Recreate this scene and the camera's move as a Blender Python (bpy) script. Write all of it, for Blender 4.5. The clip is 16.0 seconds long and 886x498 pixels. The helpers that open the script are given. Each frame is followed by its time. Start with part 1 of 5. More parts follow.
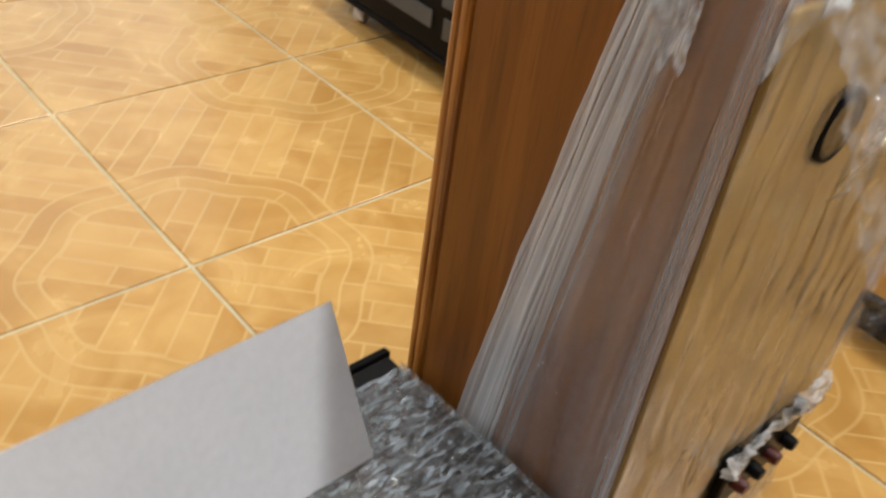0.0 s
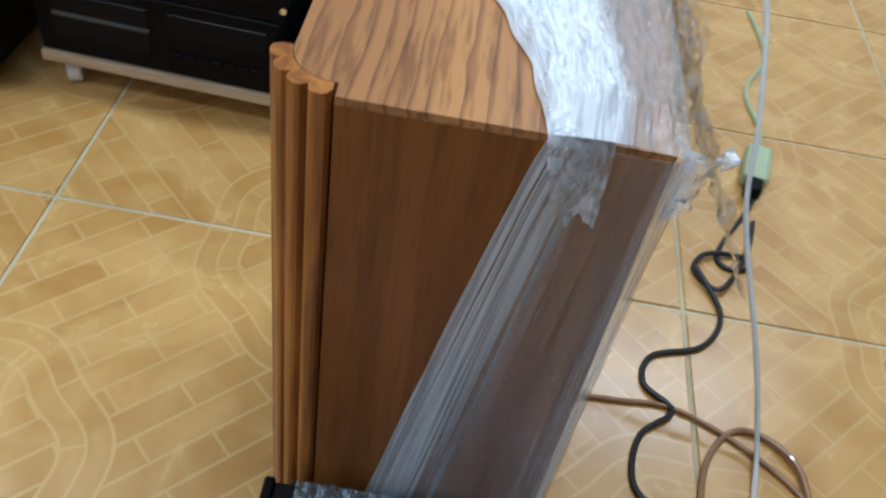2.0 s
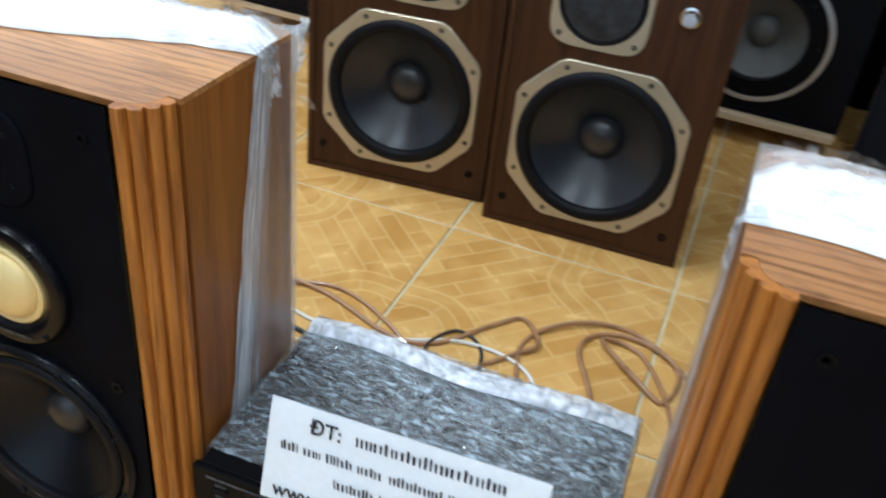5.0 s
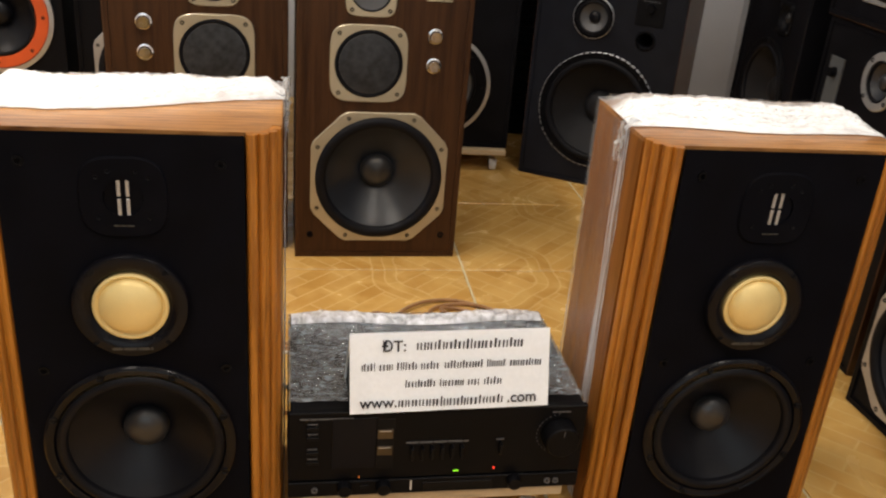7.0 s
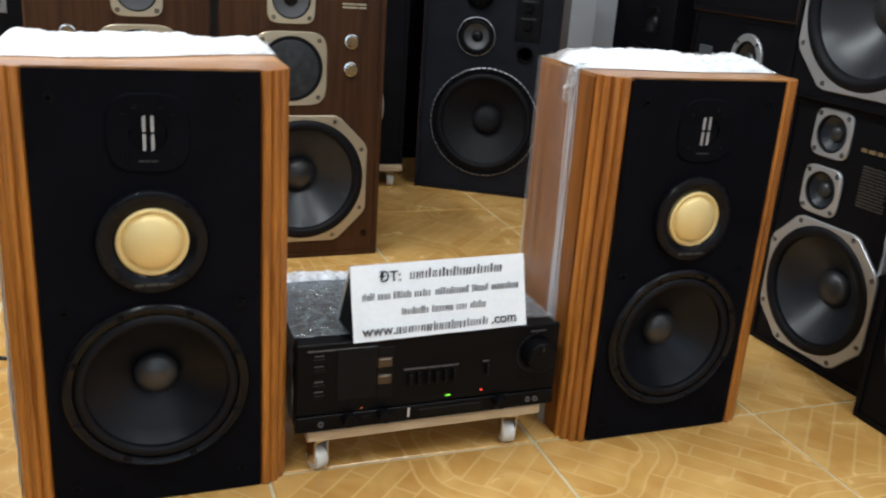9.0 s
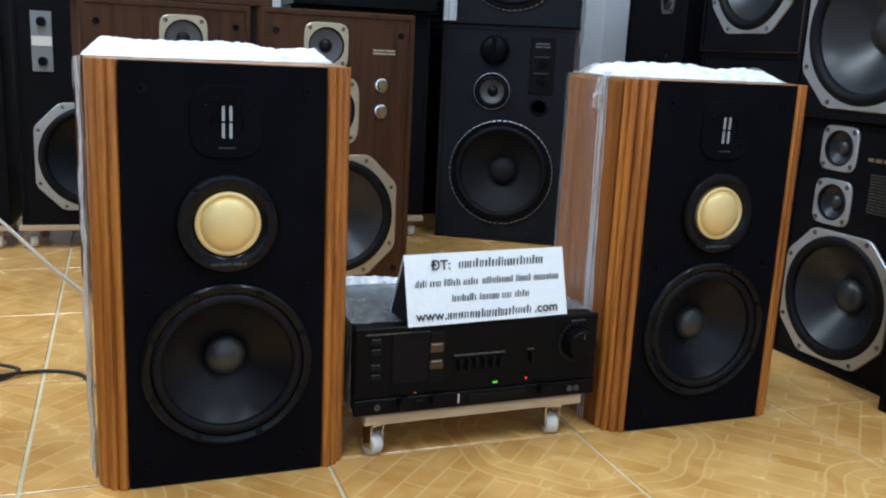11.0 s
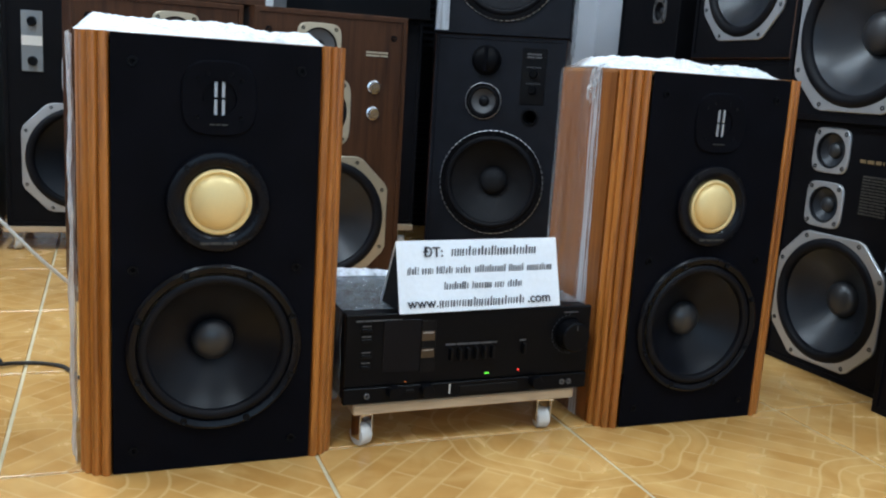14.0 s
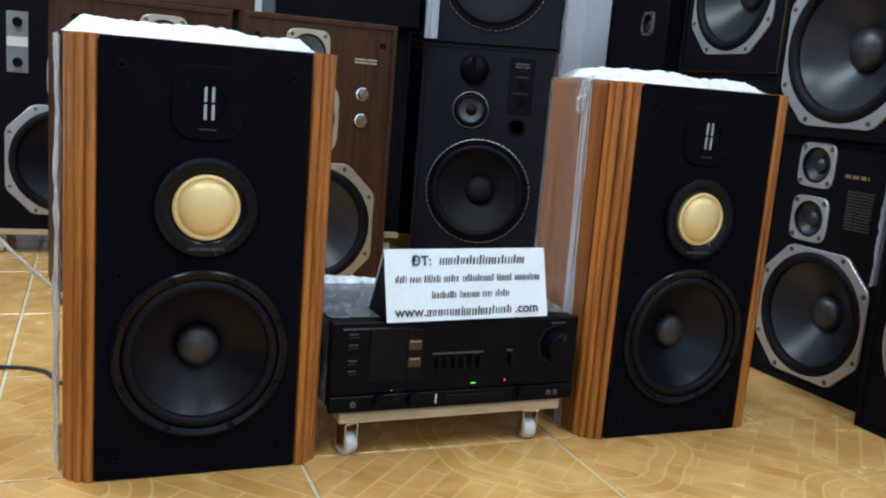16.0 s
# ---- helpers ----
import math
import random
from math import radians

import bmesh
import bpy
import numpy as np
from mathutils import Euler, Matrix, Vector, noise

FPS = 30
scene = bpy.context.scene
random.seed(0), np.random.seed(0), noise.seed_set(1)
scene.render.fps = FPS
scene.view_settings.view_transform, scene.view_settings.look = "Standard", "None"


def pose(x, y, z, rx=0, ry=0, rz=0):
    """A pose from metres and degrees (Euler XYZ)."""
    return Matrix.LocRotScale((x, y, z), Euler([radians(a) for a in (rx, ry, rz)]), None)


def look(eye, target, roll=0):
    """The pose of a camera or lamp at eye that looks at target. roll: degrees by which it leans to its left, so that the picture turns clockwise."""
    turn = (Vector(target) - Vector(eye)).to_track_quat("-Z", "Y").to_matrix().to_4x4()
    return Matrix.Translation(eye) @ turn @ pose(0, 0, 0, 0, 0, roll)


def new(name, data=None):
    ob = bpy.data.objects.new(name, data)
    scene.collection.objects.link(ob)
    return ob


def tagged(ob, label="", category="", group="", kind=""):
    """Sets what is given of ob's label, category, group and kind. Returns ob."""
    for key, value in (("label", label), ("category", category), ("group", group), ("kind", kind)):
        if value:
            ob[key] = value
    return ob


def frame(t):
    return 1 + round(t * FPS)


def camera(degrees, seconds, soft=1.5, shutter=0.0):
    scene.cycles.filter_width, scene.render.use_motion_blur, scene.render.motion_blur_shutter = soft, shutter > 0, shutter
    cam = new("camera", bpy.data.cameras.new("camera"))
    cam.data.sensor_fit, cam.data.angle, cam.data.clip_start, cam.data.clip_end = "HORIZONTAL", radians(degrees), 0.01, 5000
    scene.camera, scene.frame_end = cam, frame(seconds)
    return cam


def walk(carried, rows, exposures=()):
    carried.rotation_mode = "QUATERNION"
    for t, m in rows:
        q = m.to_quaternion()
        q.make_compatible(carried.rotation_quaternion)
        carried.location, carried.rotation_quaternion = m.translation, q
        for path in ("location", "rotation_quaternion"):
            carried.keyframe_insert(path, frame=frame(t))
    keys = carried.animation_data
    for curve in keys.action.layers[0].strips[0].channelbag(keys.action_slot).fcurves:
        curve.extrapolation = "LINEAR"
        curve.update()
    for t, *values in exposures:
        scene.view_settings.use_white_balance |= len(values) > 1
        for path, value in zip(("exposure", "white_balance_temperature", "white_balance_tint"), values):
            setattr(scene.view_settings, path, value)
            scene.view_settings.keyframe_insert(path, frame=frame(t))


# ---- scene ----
cam = camera(52.9, 16.0, soft=2.15, shutter=0.4)
PATH = [
    (0, (0.2163, 0.3687, 0.7632), (-0.8872, 1.4120, -0.3787), 8.39),
    (0.5, (0.1858, 0.3319, 0.8928), (-0.7371, 1.4977, -0.2901), 7.62),
    (1, (0.0636, 0.3644, 0.8862), (-0.5960, 1.6302, -0.3679), 5.65),
    (1.5, (-0.0161, 0.4054, 0.8808), (-0.3651, 1.6917, -0.4733), 9.23),
    (2, (-0.0941, 0.3503, 0.9272), (-0.1345, 1.6828, -0.4266), 10.75),
    (2.5, (-0.1519, 0.3436, 0.9530), (-0.0222, 1.6986, -0.3726), 6.35),
    (3, (-0.2418, 0.3588, 0.9479), (0.2208, 1.6917, -0.3246), 10.40),
    (3.5, (-0.3037, 0.3455, 0.9407), (0.4328, 1.6055, -0.2758), 8.38),
    (4, (-0.4202, 0.3405, 0.9417), (0.6645, 1.3917, -0.2109), 8.56),
    (4.5, (-0.6081, 0.2763, 0.9512), (0.7328, 1.0734, -0.1336), 7.76),
    (5, (-0.7453, 0.2747, 0.9638), (0.7399, 0.8323, -0.0817), 6.41),
    (5.2, (-0.8123, 0.2967, 0.9688), (0.7249, 0.7326, -0.0594), 6.61),
    (7.5, (-1.3465, 0.7381, 0.9580), (0.3727, 0.3878, 0.2289), 2.59),
    (8, (-1.4092, 0.7777, 0.9587), (0.2844, 0.3076, 0.2373), 0.49),
    (8.5, (-1.4449, 0.8442, 0.9257), (0.2081, 0.2812, 0.1769), 2.20),
    (9, (-1.4182, 0.9060, 0.7983), (0.2919, 0.3453, 0.1894), 4.05),
    (9.5, (-1.4205, 0.9503, 0.6699), (0.3309, 0.3979, 0.1828), 3.39),
    (10, (-1.4864, 0.9822, 0.6934), (0.2678, 0.4075, 0.2435), 2.70),
    (12.5, (-1.5437, 1.0294, 0.5978), (0.2389, 0.4775, 0.2402), 3.17),
    (13, (-1.5422, 1.0339, 0.5951), (0.2391, 0.4715, 0.2477), 3.52),
    (13.5, (-1.5345, 1.0278, 0.5901), (0.2416, 0.4519, 0.2384), 3.61),
    (14, (-1.5273, 1.0193, 0.5939), (0.2412, 0.4227, 0.2383), 3.59),
    (14.5, (-1.5250, 1.0228, 0.5966), (0.2405, 0.4136, 0.2473), 3.76),
    (15, (-1.5249, 1.0310, 0.5963), (0.2387, 0.4113, 0.2560), 4.16),
    (15.5, (-1.5216, 1.0297, 0.5947), (0.2406, 0.4037, 0.2587), 4.48),
    (16, (-1.5205, 1.0263, 0.5940), (0.2399, 0.3954, 0.2576), 4.59),
]
EXPOSURES = [(0, -0.1, 7100, 12), (0.4, -0.3, 5650, 4), (1.0, -0.54, 5350, 3), (1.5, -0.56, 5400, 3), (2.0, -0.50, 5350, 4), (2.5, -0.32, 5150, 3), (3.0, -0.48, 5250, 3), (4.0, -0.25, 5000, 2), (4.5, -0.06, 4950, 2), (5.0, 0.08, 5600, 3), (7.4, -0.05, 8000, 15), (8.4, -0.04, 7600, 14), (9.0, 0.1, 6300, 7), (9.5, 0.34, 6200, 7), (10.2, 0.12, 5550, 4), (16, 0.09, 5500, 3)]
walk(cam, [(t, look(eye, target, roll)) for t, eye, target, roll in PATH], EXPOSURES)

# ---- light ----
world = bpy.data.worlds.new("room_air")
world.use_nodes = True
world.node_tree.nodes["Background"].inputs["Color"].default_value = (0.75, 0.85, 1.0, 1)
world.node_tree.nodes["Background"].inputs["Strength"].default_value = 0.05
scene.world = world
CEILING = 2.9
# Ceiling tubes are out of view and assumed; the fifth adds floor glare.
TUBES = [(-1.5, -0.25, 25.0), (-1.5, 1.5, 26.0), (0.3, -0.3, 8.0), (0.3, 1.5, 37.0), (0.95, 3.3, 38.0)]
for tx, ty, watts in TUBES:
    lamp_data = bpy.data.lights.new("tube_light", "AREA")
    lamp_data.shape, lamp_data.size, lamp_data.size_y = "RECTANGLE", 1.2, 0.12
    lamp_data.energy, lamp_data.color = watts, (0.93, 0.97, 1.0)
    lamp = new("tube_light", lamp_data)
    lamp.matrix_world = pose(tx, ty, CEILING - 0.10)
# Area lamp added inside an assumed, unseen doorway to stand in for daylight.
door_data = bpy.data.lights.new("shopfront_daylight", "AREA")
door_data.shape, door_data.size, door_data.size_y = "RECTANGLE", 2.4, 2.0
door_data.energy, door_data.color = 22.0, (0.66, 0.83, 1.0)
door_lamp = new("shopfront_daylight", door_data)
door_lamp.matrix_world = look((-3.55, 0.9, 1.35), (0, 0.7, 0.6))


# ---- materials ----
def material(name):
    m = bpy.data.materials.new(name)
    m.use_nodes = True
    return m, m.node_tree.nodes, m.node_tree.links, m.node_tree.nodes["Principled BSDF"]


def ramp(nodes, stops):
    r = nodes.new("ShaderNodeValToRGB")
    while len(r.color_ramp.elements) < len(stops):
        r.color_ramp.elements.new(0.5)
    for e, (p, c) in zip(r.color_ramp.elements, stops):
        e.position = p
        e.color = (*c, 1) if len(c) == 3 else c
    return r


def coords(nodes, links, scale=(1, 1, 1), rot=(0, 0, 0), vary=False):
    tc = nodes.new("ShaderNodeTexCoord")
    mp = nodes.new("ShaderNodeMapping")
    mp.inputs["Scale"].default_value, mp.inputs["Rotation"].default_value = scale, rot
    links.new(tc.outputs["Object"], mp.inputs["Vector"])
    if vary:
        info = nodes.new("ShaderNodeObjectInfo")
        mul = nodes.new("ShaderNodeMath")
        mul.operation, mul.inputs[1].default_value = "MULTIPLY", 17.0
        links.new(info.outputs["Random"], mul.inputs[0])
        links.new(mul.outputs[0], mp.inputs["Location"])
    return mp


def bump(nodes, links, b, source, strength, distance):
    bp = nodes.new("ShaderNodeBump")
    bp.inputs["Strength"].default_value, bp.inputs["Distance"].default_value = strength, distance
    links.new(source, bp.inputs["Height"])
    links.new(bp.outputs["Normal"], b.inputs["Normal"])


def plain(name, colour, rough=0.5, metal=0.0, speck=0.12, scale=60.0, relief=0.15, coat=0.0, spec=0.5):
    """A painted, moulded or metal surface with fine speckle and broad wear."""
    m, n, l, b = material(name)
    mp = coords(n, l, vary=True)
    fine, broad = n.new("ShaderNodeTexNoise"), n.new("ShaderNodeTexNoise")
    fine.inputs["Scale"].default_value, fine.inputs["Detail"].default_value = scale * 8, 3
    broad.inputs["Scale"].default_value, broad.inputs["Detail"].default_value = scale / 7, 5
    mixer = n.new("ShaderNodeMath")
    mixer.operation = "MULTIPLY_ADD"
    mixer.inputs[1].default_value, mixer.inputs[2].default_value = 0.4, 0.0
    l.new(mp.outputs[0], fine.inputs["Vector"]), l.new(mp.outputs[0], broad.inputs["Vector"])
    l.new(fine.outputs["Fac"], mixer.inputs[0]), l.new(broad.outputs["Fac"], mixer.inputs[2])
    lo, hi = [c * (1 - speck * 2) for c in colour], [min(1, c * (1 + speck * 2)) for c in colour]
    r = ramp(n, [(0.35, lo), (1.05, hi)])
    l.new(mixer.outputs[0], r.inputs[0]), l.new(r.outputs[0], b.inputs["Base Color"])
    rr = n.new("ShaderNodeMapRange")
    rr.inputs["To Min"].default_value, rr.inputs["To Max"].default_value = max(0.02, rough - 0.1), min(1, rough + 0.12)
    l.new(broad.outputs["Fac"], rr.inputs["Value"]), l.new(rr.outputs[0], b.inputs["Roughness"])
    b.inputs["Metallic"].default_value, b.inputs["Coat Weight"].default_value = metal, coat
    b.inputs["Specular IOR Level"].default_value = spec
    if relief:
        bump(n, l, b, fine.outputs["Fac"], relief, 0.0006)
    return m


def wood(name, light, mid, dark, along, rough=0.38, coat=0.15, pore=1.0, wave=1.0, spec=0.5):
    """Veneer whose grain runs along axis x, y or z of the thing."""
    m, n, l, b = material(name)
    i = "xyz".index(along)
    sc = [1.0, 1.0, 1.0]
    sc[i] = 0.05
    mp = coords(n, l, tuple(sc), vary=True)
    broad, streak, fine = (n.new("ShaderNodeTexNoise") for _ in range(3))
    for node, s, d, w in ((broad, 22, 3, 1.2 * wave), (streak, 95, 4, 0.6), (fine, 420, 3, 0.2)):
        node.inputs["Scale"].default_value, node.inputs["Detail"].default_value, node.inputs["Distortion"].default_value = s, d, w
        l.new(mp.outputs[0], node.inputs["Vector"])
    r1 = ramp(n, [(0.3, mid), (0.5, light), (0.72, mid)])
    r2 = ramp(n, [(0.36, dark), (0.5, (1, 1, 1))])
    r3 = ramp(n, [(0.30, (0.45, 0.4, 0.36)), (0.46, (1, 1, 1))])
    l.new(broad.outputs["Fac"], r1.inputs[0]), l.new(streak.outputs["Fac"], r2.inputs[0]), l.new(fine.outputs["Fac"], r3.inputs[0])
    m1, m2 = n.new("ShaderNodeMix"), n.new("ShaderNodeMix")
    for mx, f in ((m1, 0.75 * pore), (m2, 0.6 * pore)):
        mx.data_type, mx.blend_type = "RGBA", "MULTIPLY"
        mx.inputs["Factor"].default_value = f
    l.new(r1.outputs[0], m1.inputs["A"]), l.new(r2.outputs[0], m1.inputs["B"])
    l.new(m1.outputs["Result"], m2.inputs["A"]), l.new(r3.outputs[0], m2.inputs["B"])
    l.new(m2.outputs["Result"], b.inputs["Base Color"])
    b.inputs["Roughness"].default_value, b.inputs["Coat Weight"].default_value, b.inputs["Coat Roughness"].default_value = rough, coat, 0.25
    b.inputs["Specular IOR Level"].default_value = spec
    bump(n, l, b, streak.outputs["Fac"], 0.25, 0.0008)
    return m


def film(name, cover, streak_scale, white=(0.80, 0.86, 0.95), gloss=0.35, rough=0.12, spread=(0.36, 0.64), pass_light=0.3, gather=None, relief=0.9, sheen=0.6, along=0):
    """Stretch film: clear where it lies flat, milky where layers and wrinkles gather."""
    m, n, l, b = material(name)
    n.remove(b)
    out = n["Material Output"]
    if gather:
        tc = n.new("ShaderNodeTexCoord")
        mp = n.new("ShaderNodeMapping")
        mp.inputs["Scale"].default_value = streak_scale
        l.new(tc.outputs["UV"], mp.inputs["Vector"])
    else:
        mp = coords(n, l, streak_scale, vary=True)
    folds, fine = n.new("ShaderNodeTexNoise"), n.new("ShaderNodeTexNoise")
    folds.inputs["Scale"].default_value, folds.inputs["Detail"].default_value, folds.inputs["Distortion"].default_value = 30, 6, 0.8
    fine.inputs["Scale"].default_value, fine.inputs["Detail"].default_value = 160, 4
    l.new(mp.outputs[0], folds.inputs["Vector"]), l.new(mp.outputs[0], fine.inputs["Vector"])
    r = ramp(n, [(spread[0], (cover[0],) * 3), (spread[1], (cover[1],) * 3)])
    l.new(folds.outputs["Fac"], r.inputs[0])
    density = r.outputs[0]
    if gather:
        sep = n.new("ShaderNodeSeparateXYZ")
        across = ramp(n, [(p, (v,) * 3) for p, v in gather])
        l.new(tc.outputs["UV"], sep.inputs[0]), l.new(sep.outputs[along], across.inputs[0])
        both = n.new("ShaderNodeMath")
        both.operation, both.use_clamp = "MULTIPLY", True
        l.new(r.outputs[0], both.inputs[0]), l.new(across.outputs[0], both.inputs[1])
        density = both.outputs[0]
    bp = n.new("ShaderNodeBump")
    bp.inputs["Strength"].default_value, bp.inputs["Distance"].default_value = relief, 0.006
    l.new(folds.outputs["Fac"], bp.inputs["Height"])
    clear, milk, through_light, shine = (n.new("ShaderNodeBsdf" + k) for k in ("Transparent", "Diffuse", "Translucent", "Glossy"))
    for node in (milk, through_light):
        node.inputs["Color"].default_value = (*white, 1)
    shine.inputs["Roughness"].default_value = rough
    l.new(bp.outputs[0], shine.inputs["Normal"]), l.new(bp.outputs[0], milk.inputs["Normal"])
    a, c, d = (n.new("ShaderNodeMixShader") for _ in range(3))
    a.inputs[0].default_value = pass_light
    l.new(milk.outputs[0], a.inputs[1]), l.new(through_light.outputs[0], a.inputs[2])
    l.new(density, c.inputs[0]), l.new(clear.outputs[0], c.inputs[1]), l.new(a.outputs[0], c.inputs[2])
    edge = n.new("ShaderNodeLayerWeight")
    l.new(bp.outputs[0], edge.inputs["Normal"])
    fr = n.new("ShaderNodeMath")
    fr.operation, fr.inputs[1].default_value = "POWER", 3.5
    l.new(edge.outputs["Facing"], fr.inputs[0])
    g = n.new("ShaderNodeMath")
    g.operation, g.inputs[1].default_value, g.inputs[2].default_value = "MULTIPLY_ADD", sheen * 0.8, 0.04 + gloss * 0.10
    g.use_clamp = True
    l.new(fr.outputs[0], g.inputs[0])
    l.new(g.outputs[0], d.inputs[0]), l.new(c.outputs[0], d.inputs[1]), l.new(shine.outputs[0], d.inputs[2])
    l.new(d.outputs[0], out.inputs["Surface"])
    return m


def tile_glaze(name, p):
    """Glazed floor tile printed with slanted parquet blocks on both sides of a wavy band."""
    m, n, l, b = material(name)

    def math_node(op, x, y=None, z=None):
        k = n.new("ShaderNodeMath")
        k.operation = op
        for slot, v in zip(k.inputs, (x, y, z)):
            if v is None:
                continue
            if isinstance(v, (int, float)):
                slot.default_value = v
            else:
                l.new(v, slot)
        return k.outputs[0]

    mp = coords(n, l, (1 / p, 1 / p, 1 / p))
    sep = n.new("ShaderNodeSeparateXYZ")
    l.new(mp.outputs[0], sep.inputs[0])
    u, v = sep.outputs[0], sep.outputs[1]
    MORTAR = (0.70, 0.45, 0.175, 1)

    def line(value, at, half):
        """1 where value lies within half of at, with soft edges."""
        off = math_node("ABSOLUTE", math_node("SUBTRACT", value, at))
        k = n.new("ShaderNodeMapRange")
        k.inputs["From Min"].default_value, k.inputs["From Max"].default_value = half, half * 0.35
        l.new(off, k.inputs["Value"])
        return k.outputs[0]

    rot = n.new("ShaderNodeMapping")
    rot.inputs["Rotation"].default_value, rot.inputs["Location"].default_value = (0, 0, radians(-45)), (0.17, 0.0442, 0)
    l.new(mp.outputs[0], rot.inputs["Vector"])
    br = n.new("ShaderNodeTexBrick")
    br.inputs["Scale"].default_value, br.inputs["Mortar Size"].default_value, br.inputs["Mortar Smooth"].default_value = 1.0, 0.007, 0.8
    br.inputs["Brick Width"].default_value, br.inputs["Row Height"].default_value = 0.34, 0.0885
    br.inputs["Color1"].default_value, br.inputs["Color2"].default_value = (0.66, 0.385, 0.120, 1), (0.545, 0.290, 0.076, 1)
    br.inputs["Mortar"].default_value = MORTAR
    l.new(rot.outputs[0], br.inputs["Vector"])
    # double band that rings two opposite corners of the tile
    near = []
    for c in (-0.5, 0.5):
        dx, dy = math_node("SUBTRACT", u, c), math_node("SUBTRACT", v, c)
        angle = math_node("ARCTAN2", dy, dx)
        dist = math_node("SQRT", math_node("ADD", math_node("MULTIPLY", dx, dx), math_node("MULTIPLY", dy, dy)))
        near.append((math_node("ADD", dist, math_node("MULTIPLY", math_node("COSINE", math_node("MULTIPLY", angle, 8.0)), 0.016)), angle))
    first = math_node("LESS_THAN", near[0][0], near[1][0])
    radius = math_node("MINIMUM", near[0][0], near[1][0])
    turn = math_node("ADD", math_node("MULTIPLY", near[0][1], first), math_node("MULTIPLY", near[1][1], math_node("SUBTRACT", 1.0, first)))
    inside = math_node("MULTIPLY", math_node("GREATER_THAN", radius, 0.388), math_node("LESS_THAN", radius, 0.520))
    upper = math_node("GREATER_THAN", radius, 0.452)
    step = math_node("FRACT", math_node("ADD", math_node("MULTIPLY", turn, 4 / math.pi), math_node("MULTIPLY", upper, 0.45)))
    cross = math_node("MULTIPLY", line(step, 0.5, 0.016), inside)
    rims = math_node("MAXIMUM", math_node("MAXIMUM", line(radius, 0.388, 0.007), line(radius, 0.452, 0.006)), line(radius, 0.518, 0.007))
    lines = math_node("MAXIMUM", rims, cross)
    band = n.new("ShaderNodeMix")
    band.data_type = "RGBA"
    band.inputs["A"].default_value, band.inputs["B"].default_value = (0.61, 0.352, 0.104, 1), (0.575, 0.318, 0.090, 1)
    l.new(upper, band.inputs["Factor"])
    laid = n.new("ShaderNodeMix")
    laid.data_type = "RGBA"
    l.new(inside, laid.inputs["Factor"]), l.new(br.outputs["Color"], laid.inputs["A"]), l.new(band.outputs["Result"], laid.inputs["B"])
    both = n.new("ShaderNodeMix")
    both.data_type = "RGBA"
    both.inputs["B"].default_value = MORTAR
    l.new(lines, both.inputs["Factor"]), l.new(laid.outputs["Result"], both.inputs["A"])
    # grain in the print and broad mottling from tile to tile
    stain = n.new("ShaderNodeTexNoise")
    tc = coords(n, l, (1, 1, 1), vary=True)
    stain.inputs["Scale"].default_value, stain.inputs["Detail"].default_value, stain.inputs["Distortion"].default_value = 9, 6, 1.0
    l.new(tc.outputs[0], stain.inputs["Vector"])
    tint = ramp(n, [(0.3, (0.86, 0.82, 0.76)), (0.62, (1, 1, 1)), (0.8, (1.0, 1.0, 1.0))])
    l.new(stain.outputs["Fac"], tint.inputs[0])
    pale = n.new("ShaderNodeMix")
    pale.data_type = "RGBA"
    pale.inputs["B"].default_value = (0.68, 0.425, 0.15, 1)
    l.new(math_node("MULTIPLY", math_node("SUBTRACT", stain.outputs["Fac"], 0.42), 2.2), pale.inputs["Factor"])
    pale.clamp_factor = True
    l.new(both.outputs["Result"], pale.inputs["A"])
    mul = n.new("ShaderNodeMix")
    mul.data_type, mul.blend_type = "RGBA", "MULTIPLY"
    mul.inputs["Factor"].default_value = 1.0
    l.new(pale.outputs["Result"], mul.inputs["A"]), l.new(tint.outputs[0], mul.inputs["B"])
    l.new(mul.outputs["Result"], b.inputs["Base Color"])
    rr = n.new("ShaderNodeMapRange")
    rr.inputs["To Min"].default_value, rr.inputs["To Max"].default_value = 0.16, 0.34
    l.new(stain.outputs["Fac"], rr.inputs["Value"]), l.new(rr.outputs[0], b.inputs["Roughness"])
    b.inputs["Specular IOR Level"].default_value = 0.55
    bump(n, l, b, stain.outputs["Fac"], 0.08, 0.004)
    return m


